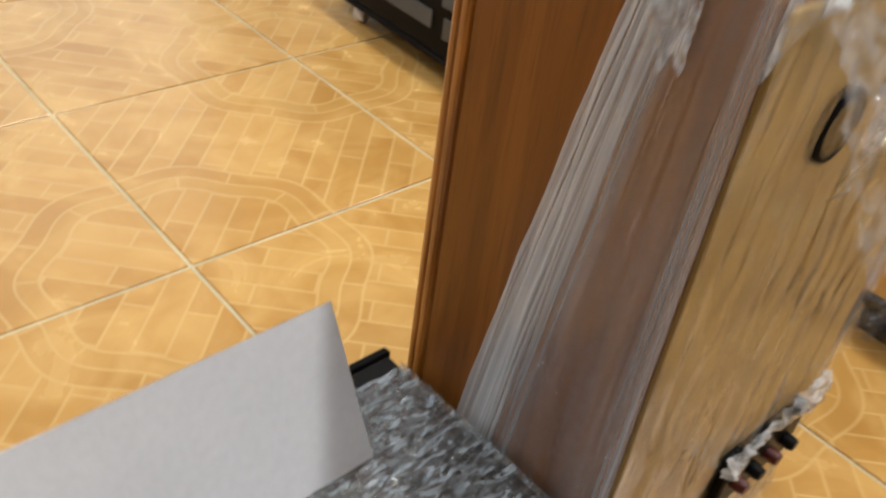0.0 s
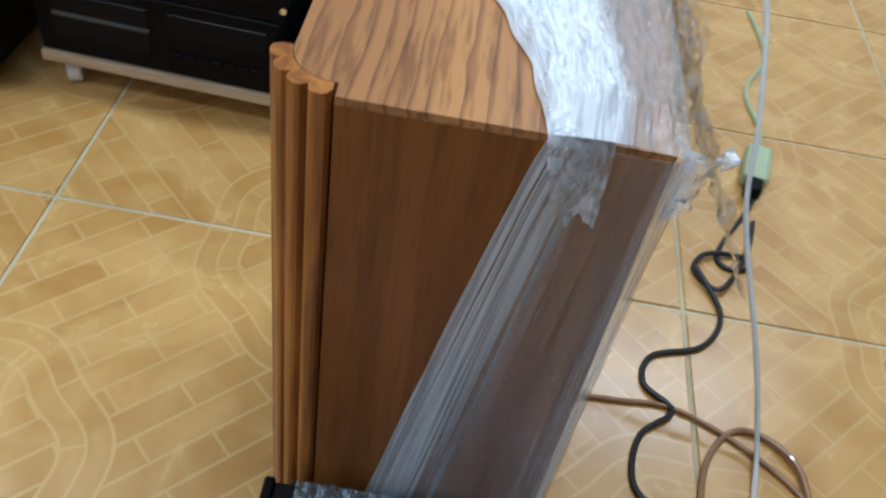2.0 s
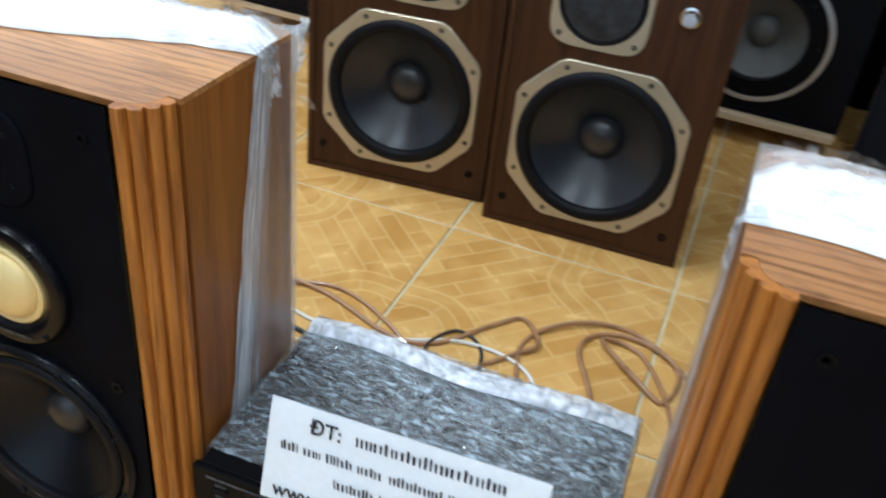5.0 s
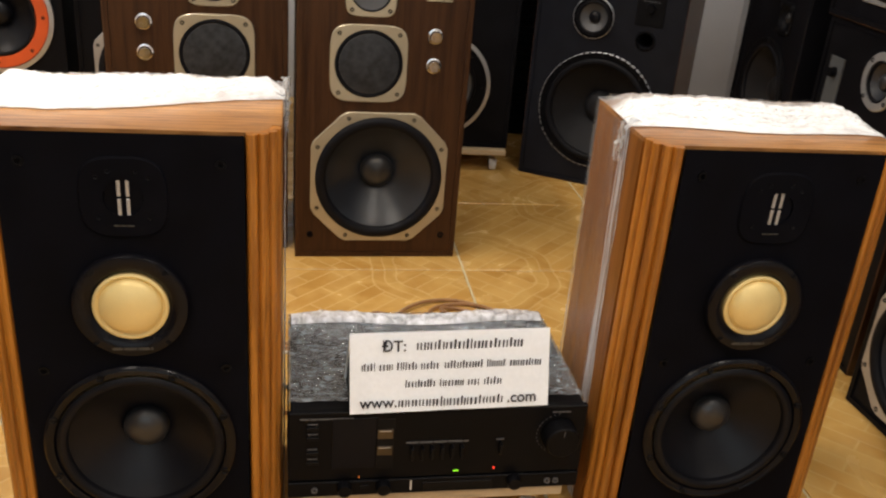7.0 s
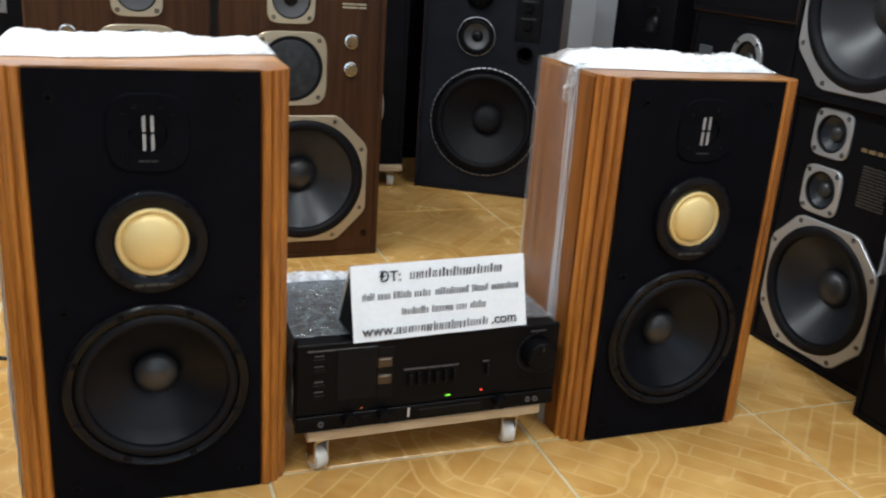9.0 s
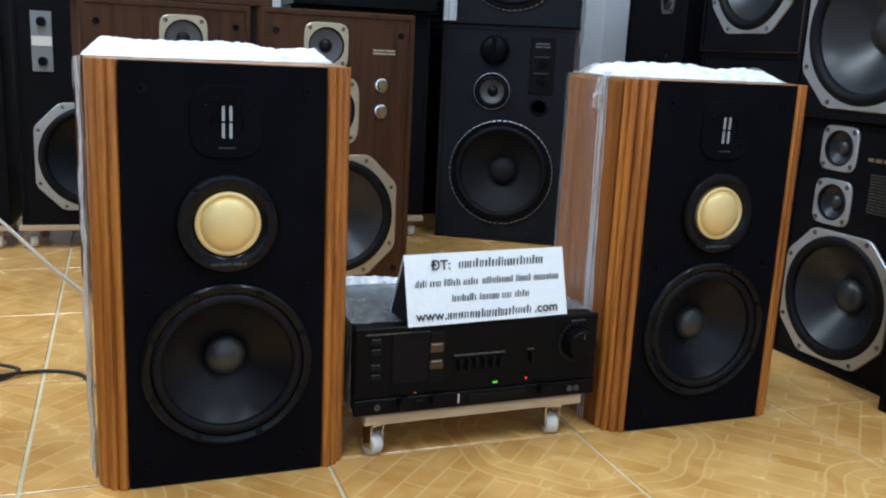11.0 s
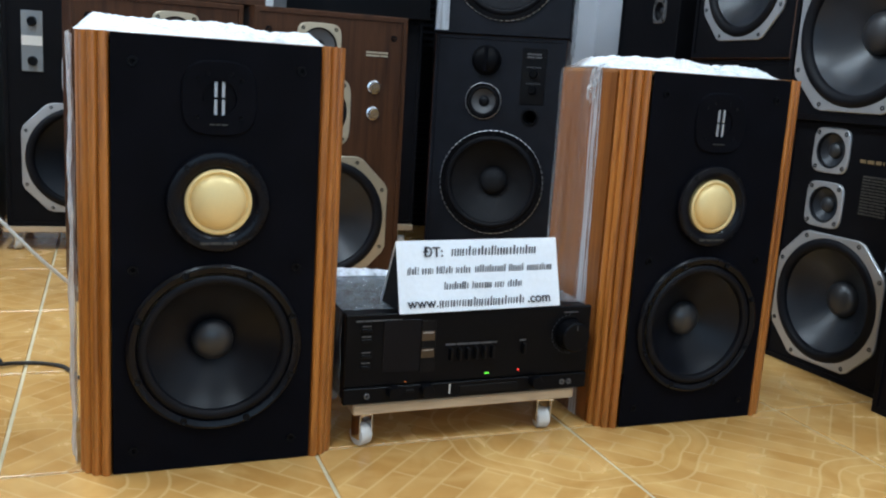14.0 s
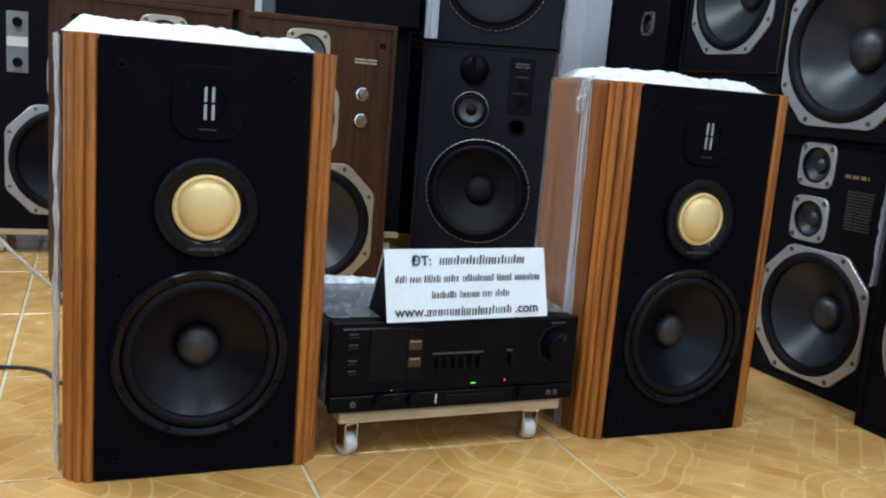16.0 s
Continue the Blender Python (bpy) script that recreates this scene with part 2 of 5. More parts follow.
def oak_top(name):
    """Oak veneer with bold dark grain lines across the top and a paler heartwood stripe."""
    m, n, l, b = material(name)
    mp = coords(n, l, (0.16, 1.0, 1.0), vary=True)
    warp = n.new("ShaderNodeTexNoise")
    warp.inputs["Scale"].default_value, warp.inputs["Detail"].default_value = 14, 3
    l.new(mp.outputs[0], warp.inputs["Vector"])
    add = n.new("ShaderNodeVectorMath")
    add.operation = "MULTIPLY_ADD"
    add.inputs[1].default_value = (0.0, 0.05, 0.0)
    l.new(warp.outputs["Color"], add.inputs[0]), l.new(mp.outputs[0], add.inputs[2])
    wv = n.new("ShaderNodeTexWave")
    wv.wave_type, wv.bands_direction, wv.wave_profile = "BANDS", "Y", "SAW"
    for k, v in (("Scale", 23.0), ("Distortion", 1.7), ("Detail", 3.0), ("Detail Scale", 2.2), ("Detail Roughness", 0.65)):
        wv.inputs[k].default_value = v
    l.new(add.outputs[0], wv.inputs["Vector"])
    flecks = n.new("ShaderNodeTexNoise")
    mp2 = coords(n, l, (0.12, 1.0, 1.0), vary=True)
    flecks.inputs["Scale"].default_value, flecks.inputs["Detail"].default_value = 150, 5
    l.new(mp2.outputs[0], flecks.inputs["Vector"])
    tone = n.new("ShaderNodeTexNoise")
    tone.inputs["Scale"].default_value, tone.inputs["Detail"].default_value = 9, 2
    l.new(add.outputs[0], tone.inputs["Vector"])
    base = ramp(n, [(0.3, (0.29, 0.120, 0.038)), (0.52, (0.41, 0.186, 0.060)), (0.68, (0.52, 0.245, 0.076))])
    l.new(tone.outputs["Fac"], base.inputs[0])
    lines = ramp(n, [(0.0, (0.36, 0.29, 0.24)), (0.12, (0.66, 0.6, 0.55)), (0.28, (1, 1, 1)), (0.95, (1, 1, 1)), (1.0, (0.55, 0.49, 0.43))])
    l.new(wv.outputs["Fac"], lines.inputs[0])
    dots = ramp(n, [(0.36, (0.42, 0.34, 0.28)), (0.50, (1, 1, 1))])
    l.new(flecks.outputs["Fac"], dots.inputs[0])
    m1, m2 = n.new("ShaderNodeMix"), n.new("ShaderNodeMix")
    for mx, f in ((m1, 0.80), (m2, 0.66)):
        mx.data_type, mx.blend_type = "RGBA", "MULTIPLY"
        mx.inputs["Factor"].default_value = f
    l.new(base.outputs[0], m1.inputs["A"]), l.new(lines.outputs[0], m1.inputs["B"])
    l.new(m1.outputs["Result"], m2.inputs["A"]), l.new(dots.outputs[0], m2.inputs["B"])
    l.new(m2.outputs["Result"], b.inputs["Base Color"])
    b.inputs["Roughness"].default_value, b.inputs["Coat Weight"].default_value, b.inputs["Coat Roughness"].default_value = 0.36, 0.2, 0.22
    bump(n, l, b, flecks.outputs["Fac"], 0.2, 0.0006)
    return m


# Same oak as the flutes, darker: the sides' shade is in the colour.
OAK_SIDE_SHADED = wood("oak_side", (0.28, 0.100, 0.018), (0.185, 0.062, 0.0105), (0.5, 0.43, 0.37), "z", pore=0.6, coat=0.05, rough=0.42, spec=0.3)
OAK_TOP = oak_top("oak_top")
OAK_FLUTE = wood("oak_flute", (0.45, 0.165, 0.024), (0.27, 0.086, 0.010), (0.40, 0.32, 0.26), "z", pore=0.8)
WALNUT = wood("walnut", (0.060, 0.024, 0.009), (0.037, 0.0145, 0.0055), (0.45, 0.40, 0.36), "z", pore=0.7, coat=0.0, rough=0.5, spec=0.2)
DARK_WALNUT = wood("dark_walnut", (0.075, 0.03, 0.014), (0.045, 0.018, 0.009), (0.5, 0.45, 0.4), "z", pore=0.7)
BOARD = wood("board", (0.55, 0.42, 0.27), (0.45, 0.33, 0.2), (0.6, 0.55, 0.5), "x", rough=0.7, coat=0.0, pore=0.6)
FIBREBOARD = plain("fibreboard", (0.52, 0.36, 0.13), 0.75, speck=0.15, scale=90)
BLACK_PANEL = plain("black_panel", (0.0032, 0.0033, 0.0052), 0.65, speck=0.2, scale=120, relief=0.3, spec=0.04)
BLACK_VINYL = plain("black_vinyl", (0.0040, 0.0040, 0.0056), 0.5, speck=0.2, scale=100, relief=0.35, spec=0.09)
BLACK_SATIN = plain("black_satin", (0.0072, 0.0082, 0.0125), 0.5, speck=0.2, scale=100, relief=0.3, spec=0.16)
BLACK_PLASTIC = plain("black_plastic", (0.004, 0.004, 0.005), 0.36, speck=0.12, spec=0.07)
BLACK_METAL = plain("black_metal", (0.005, 0.005, 0.006), 0.36, speck=0.1, spec=0.1)
BLACK_GLOSS = plain("black_gloss", (0.004, 0.004, 0.006), 0.22, speck=0.1, relief=0, spec=0.17)
CONE_MATT = plain("cone_matt", (0.010, 0.010, 0.012), 0.6, speck=0.15, scale=140, relief=0.3, spec=0.2)
TWEETER_GREY = plain("tweeter_grey", (0.075, 0.075, 0.08), 0.45, speck=0.1)
RUBBER = plain("rubber", (0.0055, 0.0055, 0.0075), 0.5, speck=0.1, spec=0.13)
CONE_GREY = plain("cone_grey", (0.014, 0.017, 0.023), 0.32, speck=0.12, scale=140, relief=0.12, spec=0.45)
CONE_PALE = plain("cone_pale", (0.085, 0.084, 0.08), 0.55, speck=0.15, scale=140, relief=0.3)
CONE_BLACK = plain("cone_black", (0.0046, 0.0050, 0.0074), 0.34, speck=0.12, scale=140, relief=0.12, spec=0.20)
CAP_GREY = plain("cap_grey", (0.022, 0.022, 0.024), 0.32, speck=0.1)
MESH = plain("wire_mesh", (0.020, 0.022, 0.026), 0.5, speck=0.5, scale=420, relief=0.6, spec=0.3)
CHAMPAGNE = plain("champagne_metal", (0.46, 0.40, 0.29), 0.36, metal=0.55, speck=0.06)
SILVER = plain("silver_metal", (0.43, 0.44, 0.46), 0.34, metal=0.6, speck=0.06)
CHROME = plain("chrome", (0.75, 0.75, 0.76), 0.15, metal=1.0, speck=0.03, relief=0)
GOLD_DOME = plain("gold_dome", (0.78, 0.60, 0.27), 0.42, metal=0.25, speck=0.05, relief=0.1)
GOLD_PANEL = plain("gold_panel", (0.58, 0.42, 0.20), 0.33, metal=0.6, speck=0.04, relief=0.1)
ORANGE = plain("orange_ring", (0.65, 0.09, 0.02), 0.45, speck=0.1)
SMOKED = plain("smoked_window", (0.005, 0.0055, 0.008), 0.2, speck=0.05, relief=0, spec=0.1)
AMBER = plain("amber_meter", (0.042, 0.025, 0.012), 0.35, speck=0.25, scale=40)
WHITE_PAINT = plain("white_paint", (0.62, 0.64, 0.68), 0.7, speck=0.04, scale=20)
CEILING_PAINT = plain("ceiling_paint", (0.8, 0.8, 0.8), 0.8, speck=0.03, scale=20)
PAPER = plain("paper", (0.82, 0.86, 0.92), 0.75, speck=0.05, scale=18, relief=0.4)
INK = plain("ink", (0.02, 0.02, 0.03), 0.7, speck=0.1)
GREY_PRINT = plain("grey_print", (0.075, 0.075, 0.08), 0.6, speck=0.1)
GOLD_PRINT = plain("gold_print", (0.20, 0.14, 0.065), 0.5, speck=0.1)
DIM_PRINT = plain("dim_print", (0.04, 0.038, 0.034), 0.5, speck=0.1)
WHITE_PLASTIC = plain("white_plastic", (0.66, 0.64, 0.60), 0.5, speck=0.07)
GREEN_PLASTIC = plain("pale_green_plastic", (0.42, 0.50, 0.30), 0.45, speck=0.08)
GREY_PANEL = plain("grey_panel", (0.20, 0.215, 0.23), 0.5, speck=0.08)
DULL_PANEL = plain("dull_panel", (0.07, 0.077, 0.084), 0.5, speck=0.3, scale=30)
CLEAR_CABLE = plain("copper_cable", (0.33, 0.17, 0.08), 0.3, speck=0.2, scale=200, coat=0.6)
WHITE_CABLE = plain("white_cable", (0.68, 0.66, 0.62), 0.45, speck=0.05)
RED_POST = plain("red_post", (0.10, 0.010, 0.008), 0.4, speck=0.1)
BLACK_CABLE = plain("black_cable", (0.015, 0.015, 0.015), 0.45, speck=0.1)
GROUT = plain("grout", (0.57, 0.50, 0.32), 0.85, speck=0.15, scale=60)
GATHER = [(0.0, 1.0), (0.18, 0.95), (0.34, 0.50), (0.50, 0.16), (0.8, 0.20), (1.0, 0.6)]
FILM_SIDE = film("film_side", (0.22, 0.95), (1.1, 0.05, 1.0), spread=(0.32, 0.68), gloss=0.5, white=(0.87, 0.94, 1.0), gather=GATHER, relief=0.7, sheen=0.7, rough=0.16, pass_light=0.06)
FILM_CLEAR = film("film_clear", (0.04, 1.0), (1.1, 0.05, 1.0), spread=(0.36, 0.66), gloss=0.2, white=(0.86, 0.92, 1.0), gather=[(0.0, 1.0), (0.15, 1.0), (0.21, 0.16), (0.9, 0.12), (1.0, 0.45)], relief=0.3, sheen=0.22, rough=0.15)
FILM_EDGE = film("film_edge", (0.35, 1.0), (0.8, 0.06, 1.0), white=(0.88, 0.92, 1.0), pass_light=0.15, spread=(0.34, 0.68), gather=[(0.0, 1.0), (1.0, 0.8)], relief=0.4, sheen=0.4)
FILM_TOP = film("film_top", (0.72, 1.0), (0.35, 0.9, 1.0), gloss=0.5, white=(0.95, 0.97, 1.0), pass_light=0.03, spread=(0.28, 0.50), gather=[(0.0, 0.9), (0.03, 1.0), (0.46, 1.0), (0.58, 0.26), (1.0, 0.16)], relief=0.7, along=1, sheen=0.9, rough=0.16)
FILM_FLAP = film("film_flap", (0.12, 0.88), (1.3, 2.0, 1.0), gloss=0.6, white=(0.90, 0.95, 1.0), pass_light=0.25, spread=(0.40, 0.66), relief=1.0, sheen=1.3, rough=0.07)
FILM_THIN = film("film_thin", (0.02, 0.42), (1.3, 1.0, 0.18), gloss=0.3, spread=(0.45, 0.74), pass_light=0.5, sheen=0.9, rough=0.09, relief=0.6)
FILM_TAIL = film("film_tail", (0.02, 0.36), (1.2, 1.2, 1.2), white=(0.90, 0.94, 1.0), gloss=0.4, spread=(0.46, 0.74), pass_light=0.7, sheen=1.3, rough=0.05)
# Blue-white streaks: milky folds, plus glints put into the film's colour.
FILM_AMP = film("film_amp", (0.04, 0.74), (2.4, 7.0, 1.0), gloss=1.0, rough=0.09, white=(0.74, 0.88, 1.0), spread=(0.44, 0.76), sheen=1.4, pass_light=0.1)


def glow(name, colour, strength):
    m, n, l, b = material(name)
    b.inputs["Base Color"].default_value = (*colour, 1)
    b.inputs["Emission Color"].default_value, b.inputs["Emission Strength"].default_value = (*colour, 1), strength
    return m


LED_GREEN = glow("green_led", (0.25, 1.0, 0.05), 0.45)
LED_RED = glow("red_led", (1.0, 0.05, 0.03), 0.9)
LED_ORANGE = glow("orange_led", (1.0, 0.25, 0.05), 0.25)
TUBE_GLOW = glow("tube_glow", (1.0, 0.99, 0.97), 6.0)


# ---- mesh helpers ----
def part(name, bm, mat, parent=None, label="", at=None, smooth=False):
    """Link a bmesh as one mesh object under a thing or a part."""
    me = bpy.data.meshes.new(name)
    bmesh.ops.recalc_face_normals(bm, faces=bm.faces)
    bm.to_mesh(me)
    bm.free()
    me.materials.append(mat)
    if smooth:
        me.polygons.foreach_set("use_smooth", [True] * len(me.polygons))
        me.set_sharp_from_angle(angle=radians(40))
    ob = new(name, me)
    if parent:
        ob.parent = parent
    if at:
        ob.location = at
    if label:
        ob["label"] = label
    return ob


def again(ob, parent, at, name=None):
    """The same mesh once more, as an object of its own."""
    o = new(name or ob.name.split(".")[0], ob.data)
    o.parent, o.location = parent, at
    return o


def thing(name, m, label, category, group="", kind=""):
    e = new(name)
    e.empty_display_size = 0.05
    e.matrix_basis = m
    return tagged(e, label, category, group, kind)


def box(x0, x1, y0, y1, z0, z1, bevel=0.0, seg=1, bm=None):
    bm = bm or bmesh.new()
    r = bmesh.ops.create_cube(bm, size=1, matrix=Matrix.Translation(((x0 + x1) / 2, (y0 + y1) / 2, (z0 + z1) / 2)) @ Matrix.Diagonal((x1 - x0, y1 - y0, z1 - z0, 1)))
    if bevel:
        es = list({e for v in r["verts"] for e in v.link_edges})
        bmesh.ops.bevel(bm, geom=es, offset=bevel, segments=seg, affect="EDGES", profile=0.5)
    return bm


def lathe(profile, seg=40, bm=None):
    """Turn a profile of (radius, y) round the y axis; the front is towards -y."""
    bm = bm or bmesh.new()
    rings = []
    for r, y in profile:
        if r < 1e-6:
            rings.append([bm.verts.new((0, y, 0))])
        else:
            rings.append([bm.verts.new((r * math.cos(2 * math.pi * k / seg), y, r * math.sin(2 * math.pi * k / seg))) for k in range(seg)])
    for a, b in zip(rings, rings[1:]):
        for k in range(seg):
            j = (k + 1) % seg
            if len(a) == 1 and len(b) == 1:
                continue
            if len(a) == 1:
                bm.faces.new((a[0], b[k], b[j]))
            elif len(b) == 1:
                bm.faces.new((a[k], a[j], b[0]))
            else:
                bm.faces.new((a[k], a[j], b[j], b[k]))
    return bm


def octagon(half, cut):
    """Radius by angle of a square of that half-width with its corners cut at that distance from the centre."""
    def radius(a):
        return min(half / max(1e-6, abs(math.cos(a))), half / max(1e-6, abs(math.sin(a))), cut / max(1e-6, abs(math.cos(a - math.pi / 4))), cut / max(1e-6, abs(math.cos(a + math.pi / 4))))
    return radius


def rounded(half, power):
    def radius(a):
        return half / (abs(math.cos(a)) ** power + abs(math.sin(a)) ** power) ** (1 / power)
    return radius


def ring_plate(outer, inner, y0, y1, seg=64, chamfer=0.002):
    """A flat plate with a round hole; outer(a) is its radius by angle."""
    bm = bmesh.new()
    loops = []
    for y, off, hole in ((y1, 0, False), (y0 + chamfer, 0, False), (y0, -chamfer, False), (y0, 0, True), (y1, 0, True)):
        loop = []
        for k in range(seg):
            a = 2 * math.pi * (k + 0.5) / seg
            r = inner if hole else outer(a) + off
            loop.append(bm.verts.new((r * math.cos(a), y, r * math.sin(a))))
        loops.append(loop)
    for a, b in zip(loops, loops[1:]):
        for k in range(seg):
            j = (k + 1) % seg
            bm.faces.new((a[k], a[j], b[j], b[k]))
    return bm


def holed_board(w, z0, z1, y0, depth, holes):
    """A board from x = -w/2 to w/2 with round holes (x, z, radius) cut through it."""
    cells = [(hx, hz, hr, hr * 1.07) for hx, hz, hr in holes]
    xs = sorted({-w / 2, w / 2, *(hx + s * q for hx, _, _, q in cells for s in (-1, 1))})
    zs = sorted({z0, z1, *(hz + s * q for _, hz, _, q in cells for s in (-1, 1))})
    bm = bmesh.new()
    for xa, xb in zip(xs, xs[1:]):
        for za, zb in zip(zs, zs[1:]):
            mx, mz = (xa + xb) / 2, (za + zb) / 2
            if not any(abs(mx - hx) < q and abs(mz - hz) < q for hx, hz, _, q in cells):
                bm.faces.new([bm.verts.new(p) for p in ((xa, y0, za), (xb, y0, za), (xb, y0, zb), (xa, y0, zb))])
    for hx, hz, hr, q in cells:
        n = 40
        square = octagon(q, q * 2)
        rim, hole, sunk = [], [], []
        for k in range(n):
            a = 2 * math.pi * (k + 0.5 if n % 8 else k) / n
            c, d = math.cos(a), math.sin(a)
            rim.append(bm.verts.new((hx + square(a) * c, y0, hz + square(a) * d)))
            hole.append(bm.verts.new((hx + hr * c, y0, hz + hr * d)))
            sunk.append(bm.verts.new((hx + hr * c, y0 + depth, hz + hr * d)))
        for k in range(n):
            j = (k + 1) % n
            bm.faces.new((rim[k], rim[j], hole[j], hole[k]))
            bm.faces.new((hole[k], hole[j], sunk[j], sunk[k]))
    bmesh.ops.remove_doubles(bm, verts=bm.verts, dist=0.00005)
    return bm


def tube(points, radius, sides=8, steps=6):
    """A cable along a smooth line through the points."""
    pts = [Vector(p) for p in points]
    line = []
    for i in range(len(pts) - 1):
        p0, p1, p2, p3 = pts[max(0, i - 1)], pts[i], pts[i + 1], pts[min(len(pts) - 1, i + 2)]
        for s in range(steps):
            t = s / steps
            line.append(0.5 * ((2 * p1) + (p2 - p0) * t + (2 * p0 - 5 * p1 + 4 * p2 - p3) * t * t + (3 * p1 - p0 - 3 * p2 + p3) * t ** 3))
    line.append(pts[-1])
    bm = bmesh.new()
    rings = []
    for i, p in enumerate(line):
        d = (line[min(i + 1, len(line) - 1)] - line[max(i - 1, 0)]).normalized()
        side = d.cross(Vector((0, 0, 1)))
        side = side.normalized() if side.length > 1e-3 else Vector((1, 0, 0))
        up = side.cross(d)
        rings.append([bm.verts.new(p + radius * (math.cos(2 * math.pi * k / sides) * side + math.sin(2 * math.pi * k / sides) * up)) for k in range(sides)])
    for a, b in zip(rings, rings[1:]):
        for k in range(sides):
            bm.faces.new((a[k], a[(k + 1) % sides], b[(k + 1) % sides], b[k]))
    bm.faces.new(rings[0]), bm.faces.new(rings[-1])
    return bm


def sheet(place, nu, nv, crumple, freq, seed, normal, settle=0.0):
    """A crumpled film: place(u, v) gives its lie, noise lifts it along the normal."""
    bm = bmesh.new()
    grid = []
    for i in range(nu + 1):
        row = []
        for j in range(nv + 1):
            p = Vector(place(i / nu, j / nv))
            q = Vector((p.x * freq[0], p.y * freq[1], p.z * freq[2])) + Vector((seed * 3.1, seed * 1.7, 0))
            h = abs(noise.noise(q)) + 0.5 * abs(noise.noise(q * 2.3)) + 0.25 * noise.noise(q * 5.1)
            rim = min(i / nu, 1 - i / nu, j / nv, 1 - j / nv)
            ease = min(1.0, rim / settle) if settle else 1.0
            row.append(bm.verts.new(p + Vector(normal) * crumple * h * ease))
        grid.append(row)
    uv = bm.loops.layers.uv.new("lie")
    for i in range(nu):
        for j in range(nv):
            f = bm.faces.new((grid[i][j], grid[i + 1][j], grid[i + 1][j + 1], grid[i][j + 1]))
            for corner, (a, c) in zip(f.loops, ((i, j), (i + 1, j), (i + 1, j + 1), (i, j + 1))):
                corner[uv].uv = (a / nu, c / nv)
    return bm


SCREW = None


def screw(parent, x, z, y=-0.006, r=0.0052, mat=None):
    bm = lathe([(0, 0.001), (r * 0.35, 0.001), (r * 0.4, 0.0), (r * 0.8, -0.001), (r, 0.0005), (r, 0.003)], 10)
    return part("screw", bm, mat or BLACK_METAL, parent, at=(x, y, z), smooth=True)


def driver(parent, name, x, z, outline, opening, cap, frame_mat, cone_mat, y=0.0, deep=None, label="", screws=(), ridge=True, cap_mat=None, flat=0.006, surround=0.16, rounded_rim=False):
    """A loudspeaker unit: frame, rubber surround, cone and dust cap, with its screws."""
    deep = deep or opening * 0.42
    rim_r = outline(0.0)
    shape = ring_plate(outline, opening, y - flat, y + 0.002)
    if rounded_rim:
        shape.free()
        shape = lathe([(rim_r, y + 0.002), (rim_r, y - flat * 0.35), (rim_r - 0.002, y - flat * 0.8), (rim_r - 0.006, y - flat), ((rim_r + opening) / 2, y - flat * 0.85), (opening + 0.003, y - flat * 0.7), (opening, y)], 72)
    unit = part(name, shape, frame_mat, parent, label, at=(x, 0, z), smooth=True)
    s0 = opening * (1 - surround)
    bulge = opening * surround / 2
    prof = [(opening, y - flat * 0.6)] + [(opening - bulge + bulge * math.cos(a), y - flat * 0.4 - bulge * 0.8 * math.sin(a)) for a in np.linspace(0.3, math.pi, 7)]
    part("surround", lathe(prof + [(s0, y + 0.002)], 48), RUBBER, unit, smooth=True)
    prof = [(s0 + 0.001, y + 0.001)]
    for k in range(1, 9):
        t = k / 8
        prof.append((s0 + (cap * 0.9 - s0) * t, y + 0.001 + deep * (t ** 0.82)))
    part("cone", lathe(prof, 48), cone_mat, unit, smooth=True)
    prof = [(cap * math.cos(a), y + deep * 0.86 - cap * 0.55 * math.sin(a)) for a in np.linspace(0, math.pi / 2, 7)]
    prof[-1] = (0, prof[-1][1])
    part("dust_cap", lathe([(cap, y + deep + 0.004)] + prof, 32), cap_mat or cone_mat, unit, smooth=True)
    first = None
    for sx, sz in screws:
        first = again(first, unit, (sx, y - flat - 0.0005, sz)) if first else screw(unit, sx, sz, y - flat - 0.0005)
    return unit


def around(n, r, start=0.0):
    return [(r * math.cos(start + 2 * math.pi * k / n), r * math.sin(start + 2 * math.pi * k / n)) for k in range(n)]


def cabinet(root, w, d, z0, z1, holes, body_mat, front_mat, lip=0.003, bevel=0.002):
    """Five-sided body with a baffle let into its front."""
    bm = bmesh.new()
    t = 0.0128

    def loop(inset, y):
        hw = w / 2 - inset
        return [bm.verts.new(p) for p in ((-hw, y, z0 + inset), (hw, y, z0 + inset), (hw, y, z1 - inset), (-hw, y, z1 - inset))]

    def join(rings):
        for ra, rb in zip(rings, rings[1:]):
            for k in range(4):
                bm.faces.new((ra[k], ra[(k + 1) % 4], rb[(k + 1) % 4], rb[k]))
    if body_mat is front_mat:
        rings = [loop(t, d - t), loop(t, 0), loop(bevel, 0), loop(0, bevel), loop(0, d)]
        join(rings)
        bm.faces.new(rings[0]), bm.faces.new(rings[-1])
        part("body", bm, body_mat, root)
    else:
        rings = [loop(bevel, 0.0005), loop(0, bevel), loop(0, d)]
        join(rings)
        bm.faces.new(rings[-1])
        part("body", bm, body_mat, root)
        bm = bmesh.new()
        rings = [loop(t, d - t), loop(t, 0), loop(bevel, 0), loop(bevel, 0.004)]
        join(rings)
        bm.faces.new(rings[0])
        part("front_edge", bm, front_mat, root)
    part("baffle", holed_board(w - 0.026, z0 + 0.013, z1 - 0.013, lip, 0.016, holes), front_mat, root)


